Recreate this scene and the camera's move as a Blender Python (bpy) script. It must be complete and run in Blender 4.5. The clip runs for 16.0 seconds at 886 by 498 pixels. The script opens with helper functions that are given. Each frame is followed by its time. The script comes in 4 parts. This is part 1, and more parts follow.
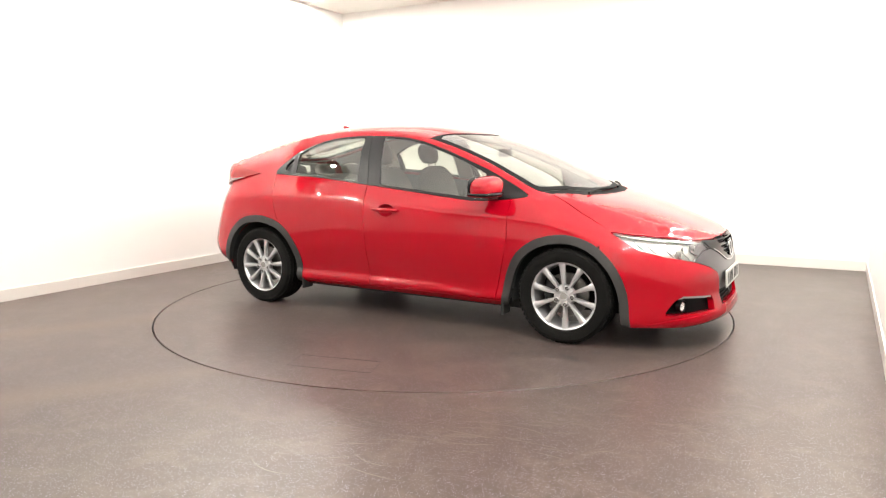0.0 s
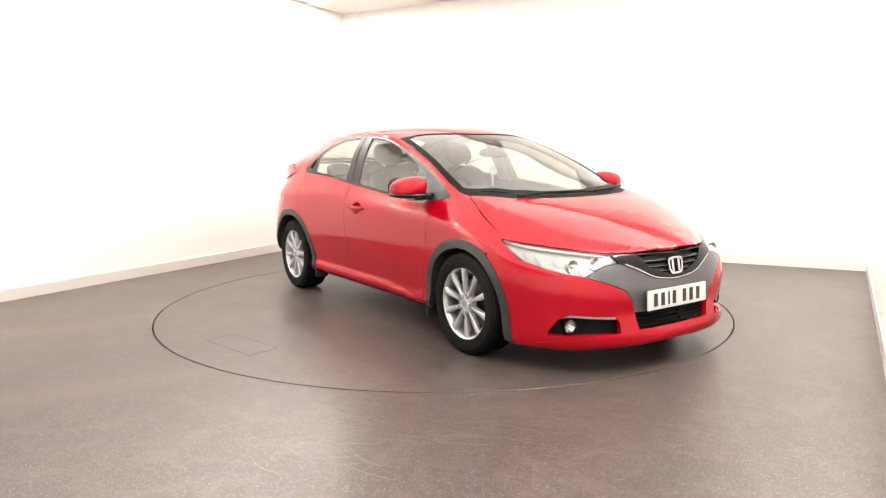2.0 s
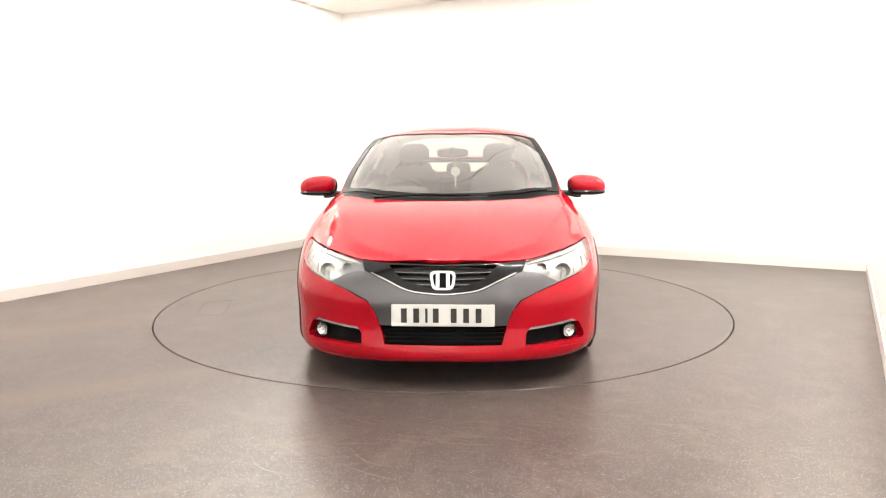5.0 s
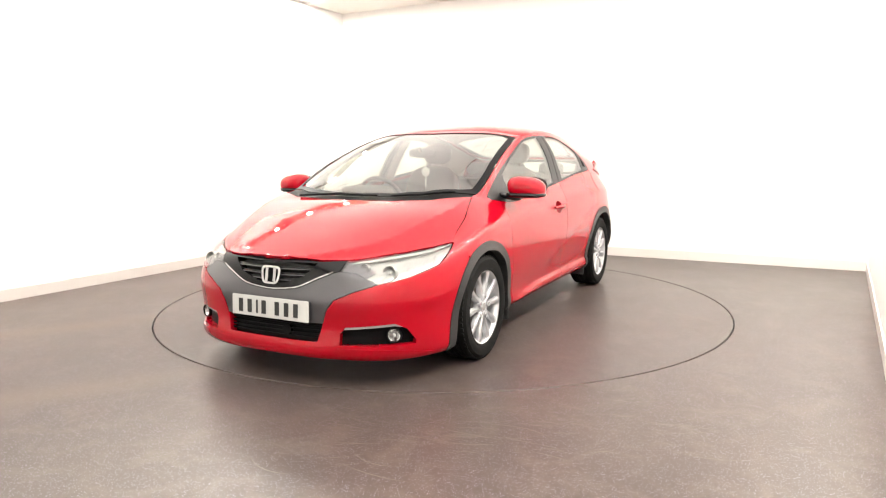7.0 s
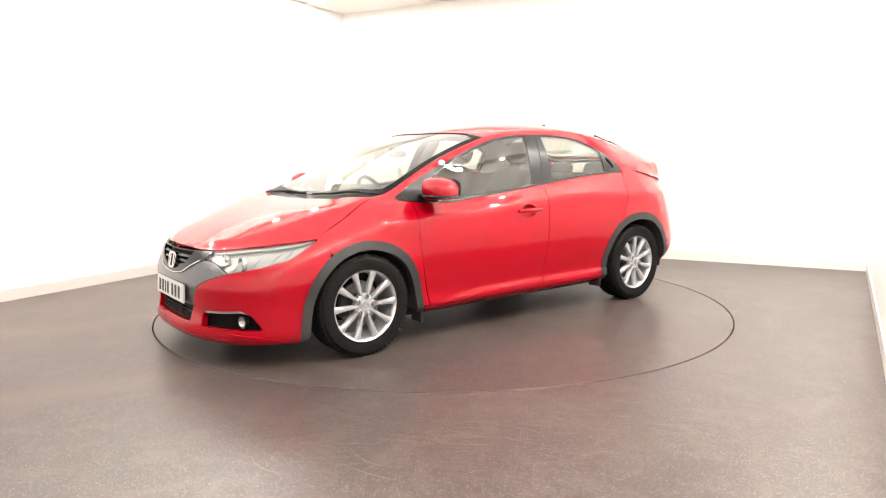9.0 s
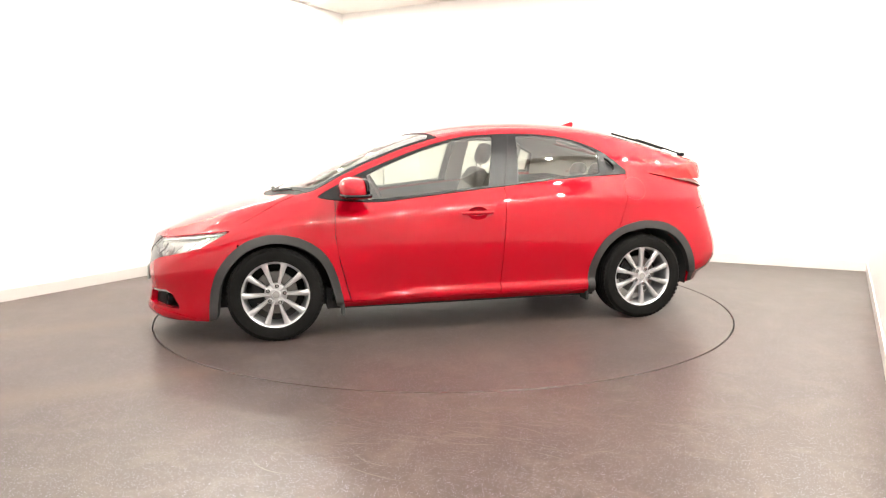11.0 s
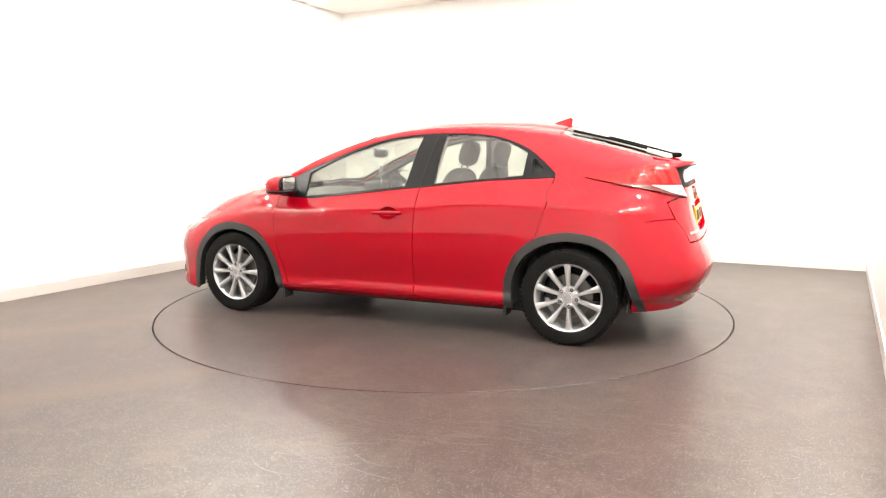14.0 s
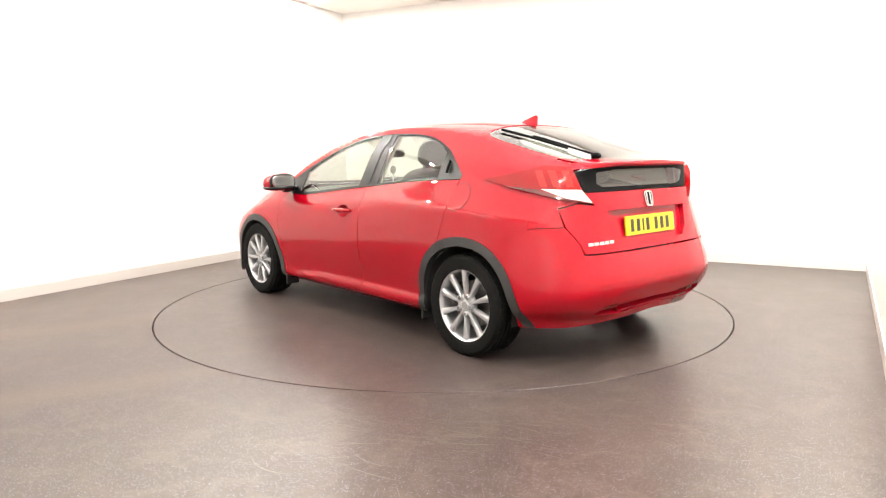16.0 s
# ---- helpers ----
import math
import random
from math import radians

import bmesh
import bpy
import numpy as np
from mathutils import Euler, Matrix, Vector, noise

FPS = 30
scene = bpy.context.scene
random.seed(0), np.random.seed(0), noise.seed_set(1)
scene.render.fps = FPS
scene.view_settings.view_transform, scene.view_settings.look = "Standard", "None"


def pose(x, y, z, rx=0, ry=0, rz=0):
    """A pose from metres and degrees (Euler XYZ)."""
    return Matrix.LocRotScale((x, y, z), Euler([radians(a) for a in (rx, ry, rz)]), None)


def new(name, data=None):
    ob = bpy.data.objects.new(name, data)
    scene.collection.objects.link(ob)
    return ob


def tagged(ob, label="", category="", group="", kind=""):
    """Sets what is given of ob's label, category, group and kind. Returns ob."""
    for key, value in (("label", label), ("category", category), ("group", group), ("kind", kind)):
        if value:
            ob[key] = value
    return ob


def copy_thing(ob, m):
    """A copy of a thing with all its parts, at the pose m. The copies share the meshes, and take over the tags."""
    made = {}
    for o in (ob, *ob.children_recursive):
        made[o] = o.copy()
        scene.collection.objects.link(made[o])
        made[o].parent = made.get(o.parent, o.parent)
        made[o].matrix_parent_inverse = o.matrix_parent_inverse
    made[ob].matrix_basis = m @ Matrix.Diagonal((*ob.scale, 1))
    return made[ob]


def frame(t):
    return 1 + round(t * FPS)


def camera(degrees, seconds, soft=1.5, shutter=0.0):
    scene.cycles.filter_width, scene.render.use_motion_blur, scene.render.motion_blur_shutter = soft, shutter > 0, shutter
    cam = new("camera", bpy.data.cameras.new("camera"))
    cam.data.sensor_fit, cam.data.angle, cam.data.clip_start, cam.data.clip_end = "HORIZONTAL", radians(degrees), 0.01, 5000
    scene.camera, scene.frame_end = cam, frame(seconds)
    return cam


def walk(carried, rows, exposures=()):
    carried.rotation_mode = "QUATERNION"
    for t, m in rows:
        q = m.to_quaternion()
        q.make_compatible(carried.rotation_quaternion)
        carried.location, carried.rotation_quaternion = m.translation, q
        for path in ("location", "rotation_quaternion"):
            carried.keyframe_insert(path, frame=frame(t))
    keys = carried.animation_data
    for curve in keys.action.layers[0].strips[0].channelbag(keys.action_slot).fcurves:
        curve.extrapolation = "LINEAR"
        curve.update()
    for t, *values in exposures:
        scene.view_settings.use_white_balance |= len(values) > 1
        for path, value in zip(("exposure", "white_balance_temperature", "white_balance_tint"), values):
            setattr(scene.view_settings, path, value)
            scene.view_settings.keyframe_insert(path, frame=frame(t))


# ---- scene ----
# ---- camera: fixed on its mount near the room's corner ----
cam = camera(66.0, 16.0, soft=1.2)
# the film brightens slightly as the car turns
EXPOSURES = [(0, -0.14), (3, -0.06), (7, 0.0), (9.5, 0.06), (12.5, 0.08), (16, 0.06)]
CAMERA_AT = pose(0, -5.540, 1.1955, 90 - 7.904, 0, -0.009) @ pose(0, 0, 0, 0, 0, -0.344)
walk(cam, [(0, CAMERA_AT), (16, CAMERA_AT)], EXPOSURES)

# ---- light: bright white showroom lit from its ceiling ----
world = bpy.data.worlds.new("room_air")
scene.world = world
world.use_nodes = True
world.node_tree.nodes["Background"].inputs[0].default_value = (1.0, 0.97, 0.93, 1)
world.node_tree.nodes["Background"].inputs[1].default_value = 0.05

CEIL = 3.12
AX = Vector((0.4924, 0.8704, 0))      # along the side walls
BX = Vector((-0.8704, 0.4924, 0))     # from the right wall to the left wall
ROOM = math.degrees(math.atan2(AX.y, AX.x))


def room(a, b, z=0.0):
    """A place in the room, from metres along and across it."""
    return AX * a + BX * b + Vector((0, 0, z))


def area_lamp(name, a, b, z, sa, sb, watts, colour=(1.0, 0.965, 0.90)):
    lamp = bpy.data.lights.new(name, "AREA")
    lamp.shape, lamp.size, lamp.size_y = "RECTANGLE", sa, sb
    lamp.energy, lamp.color = watts, colour
    ob = new(name, lamp)
    ob.matrix_world = Matrix.Translation(room(a, b, z)) @ pose(0, 0, 0, 0, 0, ROOM)
    return ob


# large fill lights stand in for the bounce-lit ceiling; gaps draw its dark joints
for a in (-4.09, -1.30, 1.49):
    for b, watts in ((-1.40, 47), (1.40, 41)):
        area_lamp("ceiling_fill_light", a, b, CEIL - 0.03, 2.775, 2.785, watts)

# ---- materials ----


def material(name, colour, rough=0.5, metal=0.0, coat=0.0):
    m = bpy.data.materials.new(name)
    m.use_nodes = True
    b = m.node_tree.nodes["Principled BSDF"]
    b.inputs["Base Color"].default_value = (*colour, 1)
    b.inputs["Roughness"].default_value = rough
    b.inputs["Metallic"].default_value = metal
    b.inputs["Coat Weight"].default_value = coat
    b.inputs["Coat Roughness"].default_value = 0.03
    return m


def node(m, kind, **values):
    n = m.node_tree.nodes.new(kind)
    for key, value in values.items():
        n.inputs[key.replace("_", " ")].default_value = value
    return n


def link(m, a, out, b, into):
    m.node_tree.links.new(a.outputs[out], b.inputs[into])


def shader(m):
    return m.node_tree.nodes["Principled BSDF"]


def mottle(m, scale, dark, light, rough=None, bump=0.0, detail=6.0, fine=None):
    """Vary a material's colour, gloss and relief by noise at two scales."""
    b = shader(m)
    at = node(m, "ShaderNodeTexCoord")
    big = node(m, "ShaderNodeTexNoise", Scale=scale, Detail=detail, Roughness=0.6)
    link(m, at, "Object", big, "Vector")
    ramp = node(m, "ShaderNodeMix")
    ramp.data_type = "RGBA"
    ramp.inputs[6].default_value, ramp.inputs[7].default_value = (*dark, 1), (*light, 1)
    link(m, big, "Fac", ramp, 0)
    link(m, ramp, 2, b, "Base Color")
    if rough:
        spread = node(m, "ShaderNodeMapRange", To_Min=rough[0], To_Max=rough[1], From_Min=0.3, From_Max=0.7)
        link(m, big, "Fac", spread, "Value")
        link(m, spread, "Result", b, "Roughness")
    if bump:
        small = node(m, "ShaderNodeTexNoise", Scale=fine or scale * 25, Detail=3.0)
        link(m, at, "Object", small, "Vector")
        relief = node(m, "ShaderNodeBump", Strength=bump, Distance=0.002)
        link(m, small, "Fac", relief, "Height")
        link(m, relief, "Normal", b, "Normal")
    return m


WALL = mottle(material("wall_paint", (0.84, 0.83, 0.81), 0.55), 1.2, (0.83, 0.815, 0.795), (0.86, 0.85, 0.83), bump=0.05)
CEILING = material("ceiling_paint", (0.82, 0.79, 0.74), 0.7)
SKIRT = material("skirting_paint", (0.62, 0.59, 0.56), 0.4)
RED = material("red_car_paint", (0.32, 0.0012, 0.005), 0.45, 0.0, 1.0)
RED.node_tree.nodes["Principled BSDF"].inputs["Specular IOR Level"].default_value = 0.0
RED.node_tree.nodes["Principled BSDF"].inputs["Coat Roughness"].default_value = 0.006
RED.node_tree.nodes["Principled BSDF"].inputs["Coat IOR"].default_value = 1.46
TRIM = mottle(material("grey_plastic_cladding", (0.0211, 0.0205, 0.0198), 0.5), 50, (0.0174, 0.017, 0.0167), (0.0236, 0.0229, 0.0223), bump=0.15)
BLACK = material("black_gloss_trim", (0.004, 0.004, 0.005), 0.12)
BLACK.node_tree.nodes["Principled BSDF"].inputs["Specular IOR Level"].default_value = 0.3
RUBBER = mottle(material("tyre_rubber", (0.0042, 0.00406, 0.00385), 0.75), 18, (0.00315, 0.00301, 0.0028), (0.0063, 0.00595, 0.0056), bump=0.1)
RUBBER.node_tree.nodes["Principled BSDF"].inputs["Specular IOR Level"].default_value = 0.12
ALLOY = material("silver_alloy", (0.50, 0.50, 0.515), 0.30, 0.7)
CHROME = material("chrome", (0.663, 0.663, 0.671), 0.08, 1.0)
DARK = material("dark_underbody", (0.012, 0.012, 0.012), 0.8)
GREY = material("grey_bumper_plastic", (0.125, 0.124, 0.132), 0.30, 0.8, 0.3)
STRIP = material("silver_grey_trim", (0.363, 0.35, 0.343), 0.25, 0.4)
SMUDGE = mottle(material("tyre_smudge", (0.012, 0.0108, 0.0096), 0.4), 30, (0.0072, 0.0066, 0.006), (0.027, 0.0228, 0.0198))
SCUFF = material("pale_scuff", (0.102, 0.084, 0.069), 0.42)
CABIN = mottle(material("grey_cabin_trim", (0.0396, 0.0396, 0.0396), 0.7), 40, (0.0561, 0.0541, 0.0488), (0.0792, 0.0759, 0.0693), bump=0.2)
CLOTH = mottle(material("seat_cloth", (0.033, 0.033, 0.033), 0.9), 90, (0.0462, 0.0436, 0.0383), (0.0693, 0.0647, 0.0581), bump=0.3)
LINING = material("headlining", (0.409, 0.383, 0.33), 0.9)
PLATE_WHITE = material("white_plate", (0.495, 0.495, 0.482), 0.35)
PLATE_YELLOW = material("yellow_plate", (0.528, 0.383, 0.0132), 0.35)
INK = material("black_ink", (0.015, 0.015, 0.015), 0.5)
LAMP_RED = material("red_lamp_lens", (0.22, 0.0012, 0.0026), 0.06, 0.0, 1.0)
LAMP_PALE = material("pale_red_lens", (0.30, 0.012, 0.010), 0.10, 0.0, 1.0)
for lens_red in (LAMP_RED, LAMP_PALE):
    shader(lens_red).inputs["Specular IOR Level"].default_value = 0.0
LAMP_DARK = material("dark_red_lens", (0.0858, 0.00132, 0.00264), 0.08, 0.0, 1.0)
LAMP_CLEAR = material("clear_lamp_lens", (0.475, 0.475, 0.462), 0.12, 0.0, 1.0)
REFLECTOR = material("lamp_reflector", (0.31, 0.315, 0.30), 0.30, 0.5)
DISC = material("brake_disc", (0.165, 0.158, 0.152), 0.35, 0.9)
WHITE = material("white_plastic", (0.525, 0.525, 0.504), 0.4)


def glass(name, tint, mirror=0.085):
    """A thin pane: it lets light straight through and mirrors the room by its angle."""
    m = bpy.data.materials.new(name)
    m.use_nodes = True
    t = m.node_tree
    t.nodes.remove(t.nodes["Principled BSDF"])
    pane = t.nodes.new("ShaderNodeBsdfTransparent")
    pane.inputs[0].default_value = (*tint, 1)
    shine = t.nodes.new("ShaderNodeBsdfGlossy")
    shine.inputs["Roughness"].default_value = 0.01
    shine.inputs[0].default_value = (0.95, 0.95, 0.95, 1)
    facing = t.nodes.new("ShaderNodeLayerWeight")
    facing.inputs["Blend"].default_value = 0.5
    power = t.nodes.new("ShaderNodeMath")
    power.operation = "POWER"
    power.inputs[1].default_value = 4.2
    gloss = t.nodes.new("ShaderNodeMapRange")
    gloss.inputs["To Min"].default_value = mirror
    mix = t.nodes.new("ShaderNodeMixShader")
    t.links.new(facing.outputs["Facing"], power.inputs[0])
    t.links.new(power.outputs[0], gloss.inputs["Value"])
    t.links.new(gloss.outputs["Result"], mix.inputs[0])
    t.links.new(pane.outputs[0], mix.inputs[1])
    t.links.new(shine.outputs[0], mix.inputs[2])
    t.links.new(mix.outputs[0], t.nodes["Material Output"].inputs[0])
    return m


GLASS = glass("car_glass", (0.66, 0.69, 0.64), 0.10)
LENS = glass("headlamp_glass", (0.97, 0.97, 0.97), 0.06)


def paint_flake(m):
    """Fine metallic flake and a faint orange-peel in the clear coat."""
    b = shader(m)
    at = node(m, "ShaderNodeTexCoord")
    flake = node(m, "ShaderNodeTexVoronoi", Scale=900.0)
    link(m, at, "Object", flake, "Vector")
    mix = node(m, "ShaderNodeMix")
    mix.data_type = "RGBA"
    mix.inputs[6].default_value, mix.inputs[7].default_value = (0.28, 0.0009, 0.0075, 1), (0.315, 0.0013, 0.0095, 1)
    link(m, flake, "Color", mix, 0)
    link(m, mix, 2, b, "Base Color")
    peel = node(m, "ShaderNodeTexNoise", Scale=55.0, Detail=1.0)
    link(m, at, "Object", peel, "Vector")
    relief = node(m, "ShaderNodeBump", Strength=0.012, Distance=0.001)
    link(m, peel, "Fac", relief, "Height")
    link(m, relief, "Normal", b, "Coat Normal")


paint_flake(RED)


def floor_material(name, tracks):
    """Dark brown-grey safety vinyl with pale flecks, scuffs and a worn sheen."""
    m = material(name, (0.1, 0.09, 0.08), 0.3)
    b = shader(m)
    at = node(m, "ShaderNodeTexCoord")
    cloud = node(m, "ShaderNodeTexNoise", Scale=0.9, Detail=5.0, Roughness=0.6)
    link(m, at, "Object", cloud, "Vector")
    base = node(m, "ShaderNodeMix")
    base.data_type = "RGBA"
    base.inputs[6].default_value, base.inputs[7].default_value = (0.027, 0.0195, 0.0162, 1), (0.067, 0.049, 0.041, 1)
    link(m, cloud, "Fac", base, 0)
    # pale and bluish flecks
    fleck = node(m, "ShaderNodeTexVoronoi", Scale=150.0)
    link(m, at, "Object", fleck, "Vector")
    near = node(m, "ShaderNodeMapRange", From_Min=0.18, From_Max=0.34, To_Min=1.0, To_Max=0.0)
    link(m, fleck, "Distance", near, "Value")
    some = node(m, "ShaderNodeMath")
    some.operation = "GREATER_THAN"
    some.inputs[1].default_value = 0.45
    split = node(m, "ShaderNodeSeparateColor")
    link(m, fleck, "Color", split, "Color")
    link(m, split, "Red", some, 0)
    both = node(m, "ShaderNodeMath")
    both.operation = "MULTIPLY"
    link(m, near, "Result", both, 0)
    link(m, some, "Value", both, 1)
    flecks = node(m, "ShaderNodeMix")
    flecks.data_type = "RGBA"
    flecks.inputs[7].default_value = (0.23, 0.205, 0.265, 1)
    link(m, base, 2, flecks, 6)
    link(m, both, 0, flecks, 0)
    # broad paler wear
    scuff = node(m, "ShaderNodeTexNoise", Scale=5.0, Detail=10.0, Roughness=0.72, Distortion=0.8)
    link(m, at, "Object", scuff, "Vector")
    lift = node(m, "ShaderNodeMath")
    lift.operation = "SUBTRACT"
    lift.inputs[1].default_value = 0.47
    lift.use_clamp = True
    link(m, scuff, "Fac", lift, 0)
    half = node(m, "ShaderNodeMath")
    half.operation = "MULTIPLY"
    half.inputs[1].default_value = 2.4
    link(m, lift, 0, half, 0)
    worn = node(m, "ShaderNodeMix")
    worn.data_type = "RGBA"
    worn.inputs[7].default_value = (0.105, 0.080, 0.066, 1)
    link(m, flecks, 2, worn, 6)
    link(m, half, 0, worn, 0)
    last = worn
    for off in tracks:
        # a faint brown tyre track across the floor
        turned = node(m, "ShaderNodeMapping")
        turned.inputs["Rotation"].default_value = (0, 0, radians(-27))
        link(m, at, "Object", turned, "Vector")
        axes = node(m, "ShaderNodeSeparateXYZ")
        link(m, turned, "Vector", axes, "Vector")
        away = node(m, "ShaderNodeMath")
        away.operation = "SUBTRACT"
        away.inputs[1].default_value = off
        link(m, axes, "Y", away, 0)
        size = node(m, "ShaderNodeMath")
        size.operation = "ABSOLUTE"
        link(m, away, 0, size, 0)
        wob = node(m, "ShaderNodeMath")
        wob.operation = "MULTIPLY_ADD"
        wob.inputs[1].default_value = 0.5
        link(m, scuff, "Fac", wob, 0)
        link(m, size, 0, wob, 2)
        band = node(m, "ShaderNodeMapRange", From_Min=0.20, From_Max=0.46, To_Min=0.36, To_Max=0.0)
        link(m, wob, 0, band, "Value")
        ahead = node(m, "ShaderNodeMapRange", From_Min=-2.6, From_Max=-1.6, To_Min=1.0, To_Max=0.0)
        link(m, axes, "X", ahead, "Value")
        much = node(m, "ShaderNodeMath")
        much.operation = "MULTIPLY"
        link(m, band, "Result", much, 0)
        link(m, ahead, "Result", much, 1)
        stain = node(m, "ShaderNodeMix")
        stain.data_type = "RGBA"
        stain.inputs[7].default_value = (0.14, 0.10, 0.062, 1)
        link(m, last, 2, stain, 6)
        link(m, much, 0, stain, 0)
        last = stain
    link(m, last, 2, b, "Base Color")
    b.inputs["Specular IOR Level"].default_value = 0.20
    sheen = node(m, "ShaderNodeMapRange", From_Min=0.25, From_Max=0.75, To_Min=0.28, To_Max=0.37)
    link(m, cloud, "Fac", sheen, "Value")
    link(m, sheen, "Result", b, "Roughness")
    grain = node(m, "ShaderNodeTexNoise", Scale=260.0, Detail=2.0)
    link(m, at, "Object", grain, "Vector")
    relief = node(m, "ShaderNodeBump", Strength=0.14, Distance=0.002)
    link(m, grain, "Fac", relief, "Height")
    link(m, relief, "Normal", b, "Normal")
    return m


FLOOR = floor_material("safety_vinyl", (0.44, -1.05))
TABLE = floor_material("turntable_vinyl", ())
# ---- the car's body lines: nose, tail, then half-width and height along the length ----


def smooth(knots, x):
    """A smooth curve through (x, value) knots, sorted from front to rear."""
    k = knots
    if x >= k[0][0]:
        return k[0][1]
    if x <= k[-1][0]:
        return k[-1][1]
    i = 0
    while x < k[i + 1][0]:
        i += 1
    (x1, v1), (x2, v2) = k[i], k[i + 1]
    x0, v0 = k[i - 1] if i > 0 else (2 * x1 - x2, 2 * v1 - v2)
    x3, v3 = k[i + 2] if i + 2 < len(k) else (2 * x2 - x1, 2 * v2 - v1)
    h = x2 - x1
    m1 = (v2 - v0) / (x2 - x0) * h
    m2 = (v3 - v1) / (x3 - x1) * h
    s = (x - x1) / h
    return ((2 * s**3 - 3 * s**2 + 1) * v1 + (s**3 - 2 * s**2 + s) * m1
            + (-2 * s**3 + 3 * s**2) * v2 + (s**3 - s**2) * m2)


# name: nose x, nose bluntness, tail x, tail bluntness, half-widths, heights
LINES = [
    ("under", 2.11, 2.6, -1.985, 3.0, [(1.6, .862), (1.2, .83), (0.8, .79), (-0.8, .79), (-1.2, .83), (-1.7, .865)],
     [(2.10, .145), (1.7, .125), (1.4, .15), (0.9, .185), (-1.0, .19), (-1.7, .205), (-2.09, .19)]),
    ("sill", 2.17, 2.65, -2.025, 3.0, [(1.6, .890), (1.3, .878), (0.8, .846), (0, .842), (-0.8, .846), (-1.3, .878), (-1.7, .892)],
     [(2.16, .185), (1.7, .180), (0.9, .235), (-1.0, .24), (-1.7, .29), (-2.13, .27)]),
    ("lower", 2.145, 2.9, -2.075, 3.8, [(1.3, .885), (0.8, .850), (0, .842), (-0.8, .848), (-1.3, .888)],
     [(2.14, .32), (1.7, .34), (0.9, .335), (0.6, .325), (-1.0, .335), (-1.7, .35), (-2.085, .37)]),
    ("middle", 2.15, 2.95, -2.110, 3.85, [(1.3, .888), (0.8, .880), (0, .882), (-0.8, .885), (-1.3, .895)],
     [(2.145, .45), (1.7, .51), (1.3, .58), (0.8, .56), (0, .57), (-1.0, .585), (-1.5, .55), (-1.75, .47), (-2.115, .50)]),
    ("shoulder", 2.13, 2.8, -2.035, 4.0, [(1.6, .856), (1.3, .868), (0.8, .868), (0, .872), (-0.8, .875), (-1.3, .875), (-1.7, .86)],
     [(2.13, .56), (1.8, .62), (1.5, .69), (1.2, .755), (0.8, .78), (0, .81), (-1.0, .85), (-1.7, .80), (-2.05, .68)]),
    ("belt", 2.115, 2.5, -1.975, 4.7, [(1.6, .77), (1.3, .795), (1.0, .79), (0.6, .80), (0, .805), (-0.7, .795), (-1.2, .785), (-1.7, .765)],
     [(2.115, .640), (1.95, .655), (1.8, .685), (1.5, .768), (1.2, .855), (1.0, .900), (0.62, .889), (-0.14, .966), (-0.68, 1.02), (-1.19, 1.045), (-1.5, 1.02), (-1.975, .90)]),
    ("glass", 2.105, 2.3, -1.945, 5.5, [(1.6, .73), (1.3, .745), (1.0, .745), (0.6, .735), (0, .715), (-0.7, .71), (-1.2, .715), (-1.7, .70)],
     [(2.105, .652), (1.95, .675), (1.8, .715), (1.5, .812), (1.2, .90), (1.0, .935), (0.62, 1.02), (0.1, 1.16), (-0.4, 1.21), (-0.9, 1.205), (-1.3, 1.16), (-1.7, 1.10), (-1.945, 1.06)]),
    ("rail", 2.09, 2.2, -1.985, 6.0, [(1.6, .66), (1.3, .70), (1.05, .71), (0.87, .705), (0.67, .68), (0.34, .64), (0, .605), (-0.7, .59), (-1.2, .585), (-1.6, .58), (-1.85, .58)],
     [(2.09, .665), (2.0, .70), (1.8, .752), (1.5, .852), (1.2, .928), (1.05, .955), (0.87, 1.045), (0.67, 1.14), (0.34, 1.262), (0.0, 1.345), (-0.4, 1.375), (-0.8, 1.362), (-1.2, 1.305), (-1.6, 1.205), (-1.85, 1.150), (-1.985, 1.14)]),
]
# height of the top along the middle of the car
CROWN = [(2.09, .662), (2.0, .707), (1.85, .772), (1.65, .842), (1.45, .896), (1.3, .933), (1.1, 1.036), (0.85, 1.146), (0.6, 1.247), (0.35, 1.330), (0.15, 1.385),
         (-0.1, 1.421), (-0.45, 1.436), (-0.8, 1.426), (-1.1, 1.394), (-1.3, 1.352), (-1.6, 1.265), (-1.85, 1.185), (-1.985, 1.152)]
FRONT_FROM, REAR_FROM = 1.25, -1.2
TURN, ALONG = 40, 110


def line_points(nose, n1, tail, n2, widths, heights):
    """One body line from the nose's middle round the side to the tail's middle."""
    out = []
    for i in range(TURN):
        a = math.pi / 2 * i / TURN
        x = FRONT_FROM + (nose - FRONT_FROM) * math.cos(a) ** (2 / n1)
        out.append((x, smooth(widths, x) * math.sin(a) ** (2 / n1)))
    for i in range(ALONG + 1):
        x = FRONT_FROM + (REAR_FROM - FRONT_FROM) * i / ALONG
        out.append((x, smooth(widths, x)))
    for i in range(1, TURN + 1):
        a = math.pi / 2 * (1 - i / TURN)
        x = REAR_FROM + (tail - REAR_FROM) * max(0.0, math.cos(a)) ** (2 / n2)
        out.append((x, smooth(widths, x) * max(0.0, math.sin(a)) ** (2 / n2)))
    return [(x, y, smooth(heights, x)) for x, y in out]


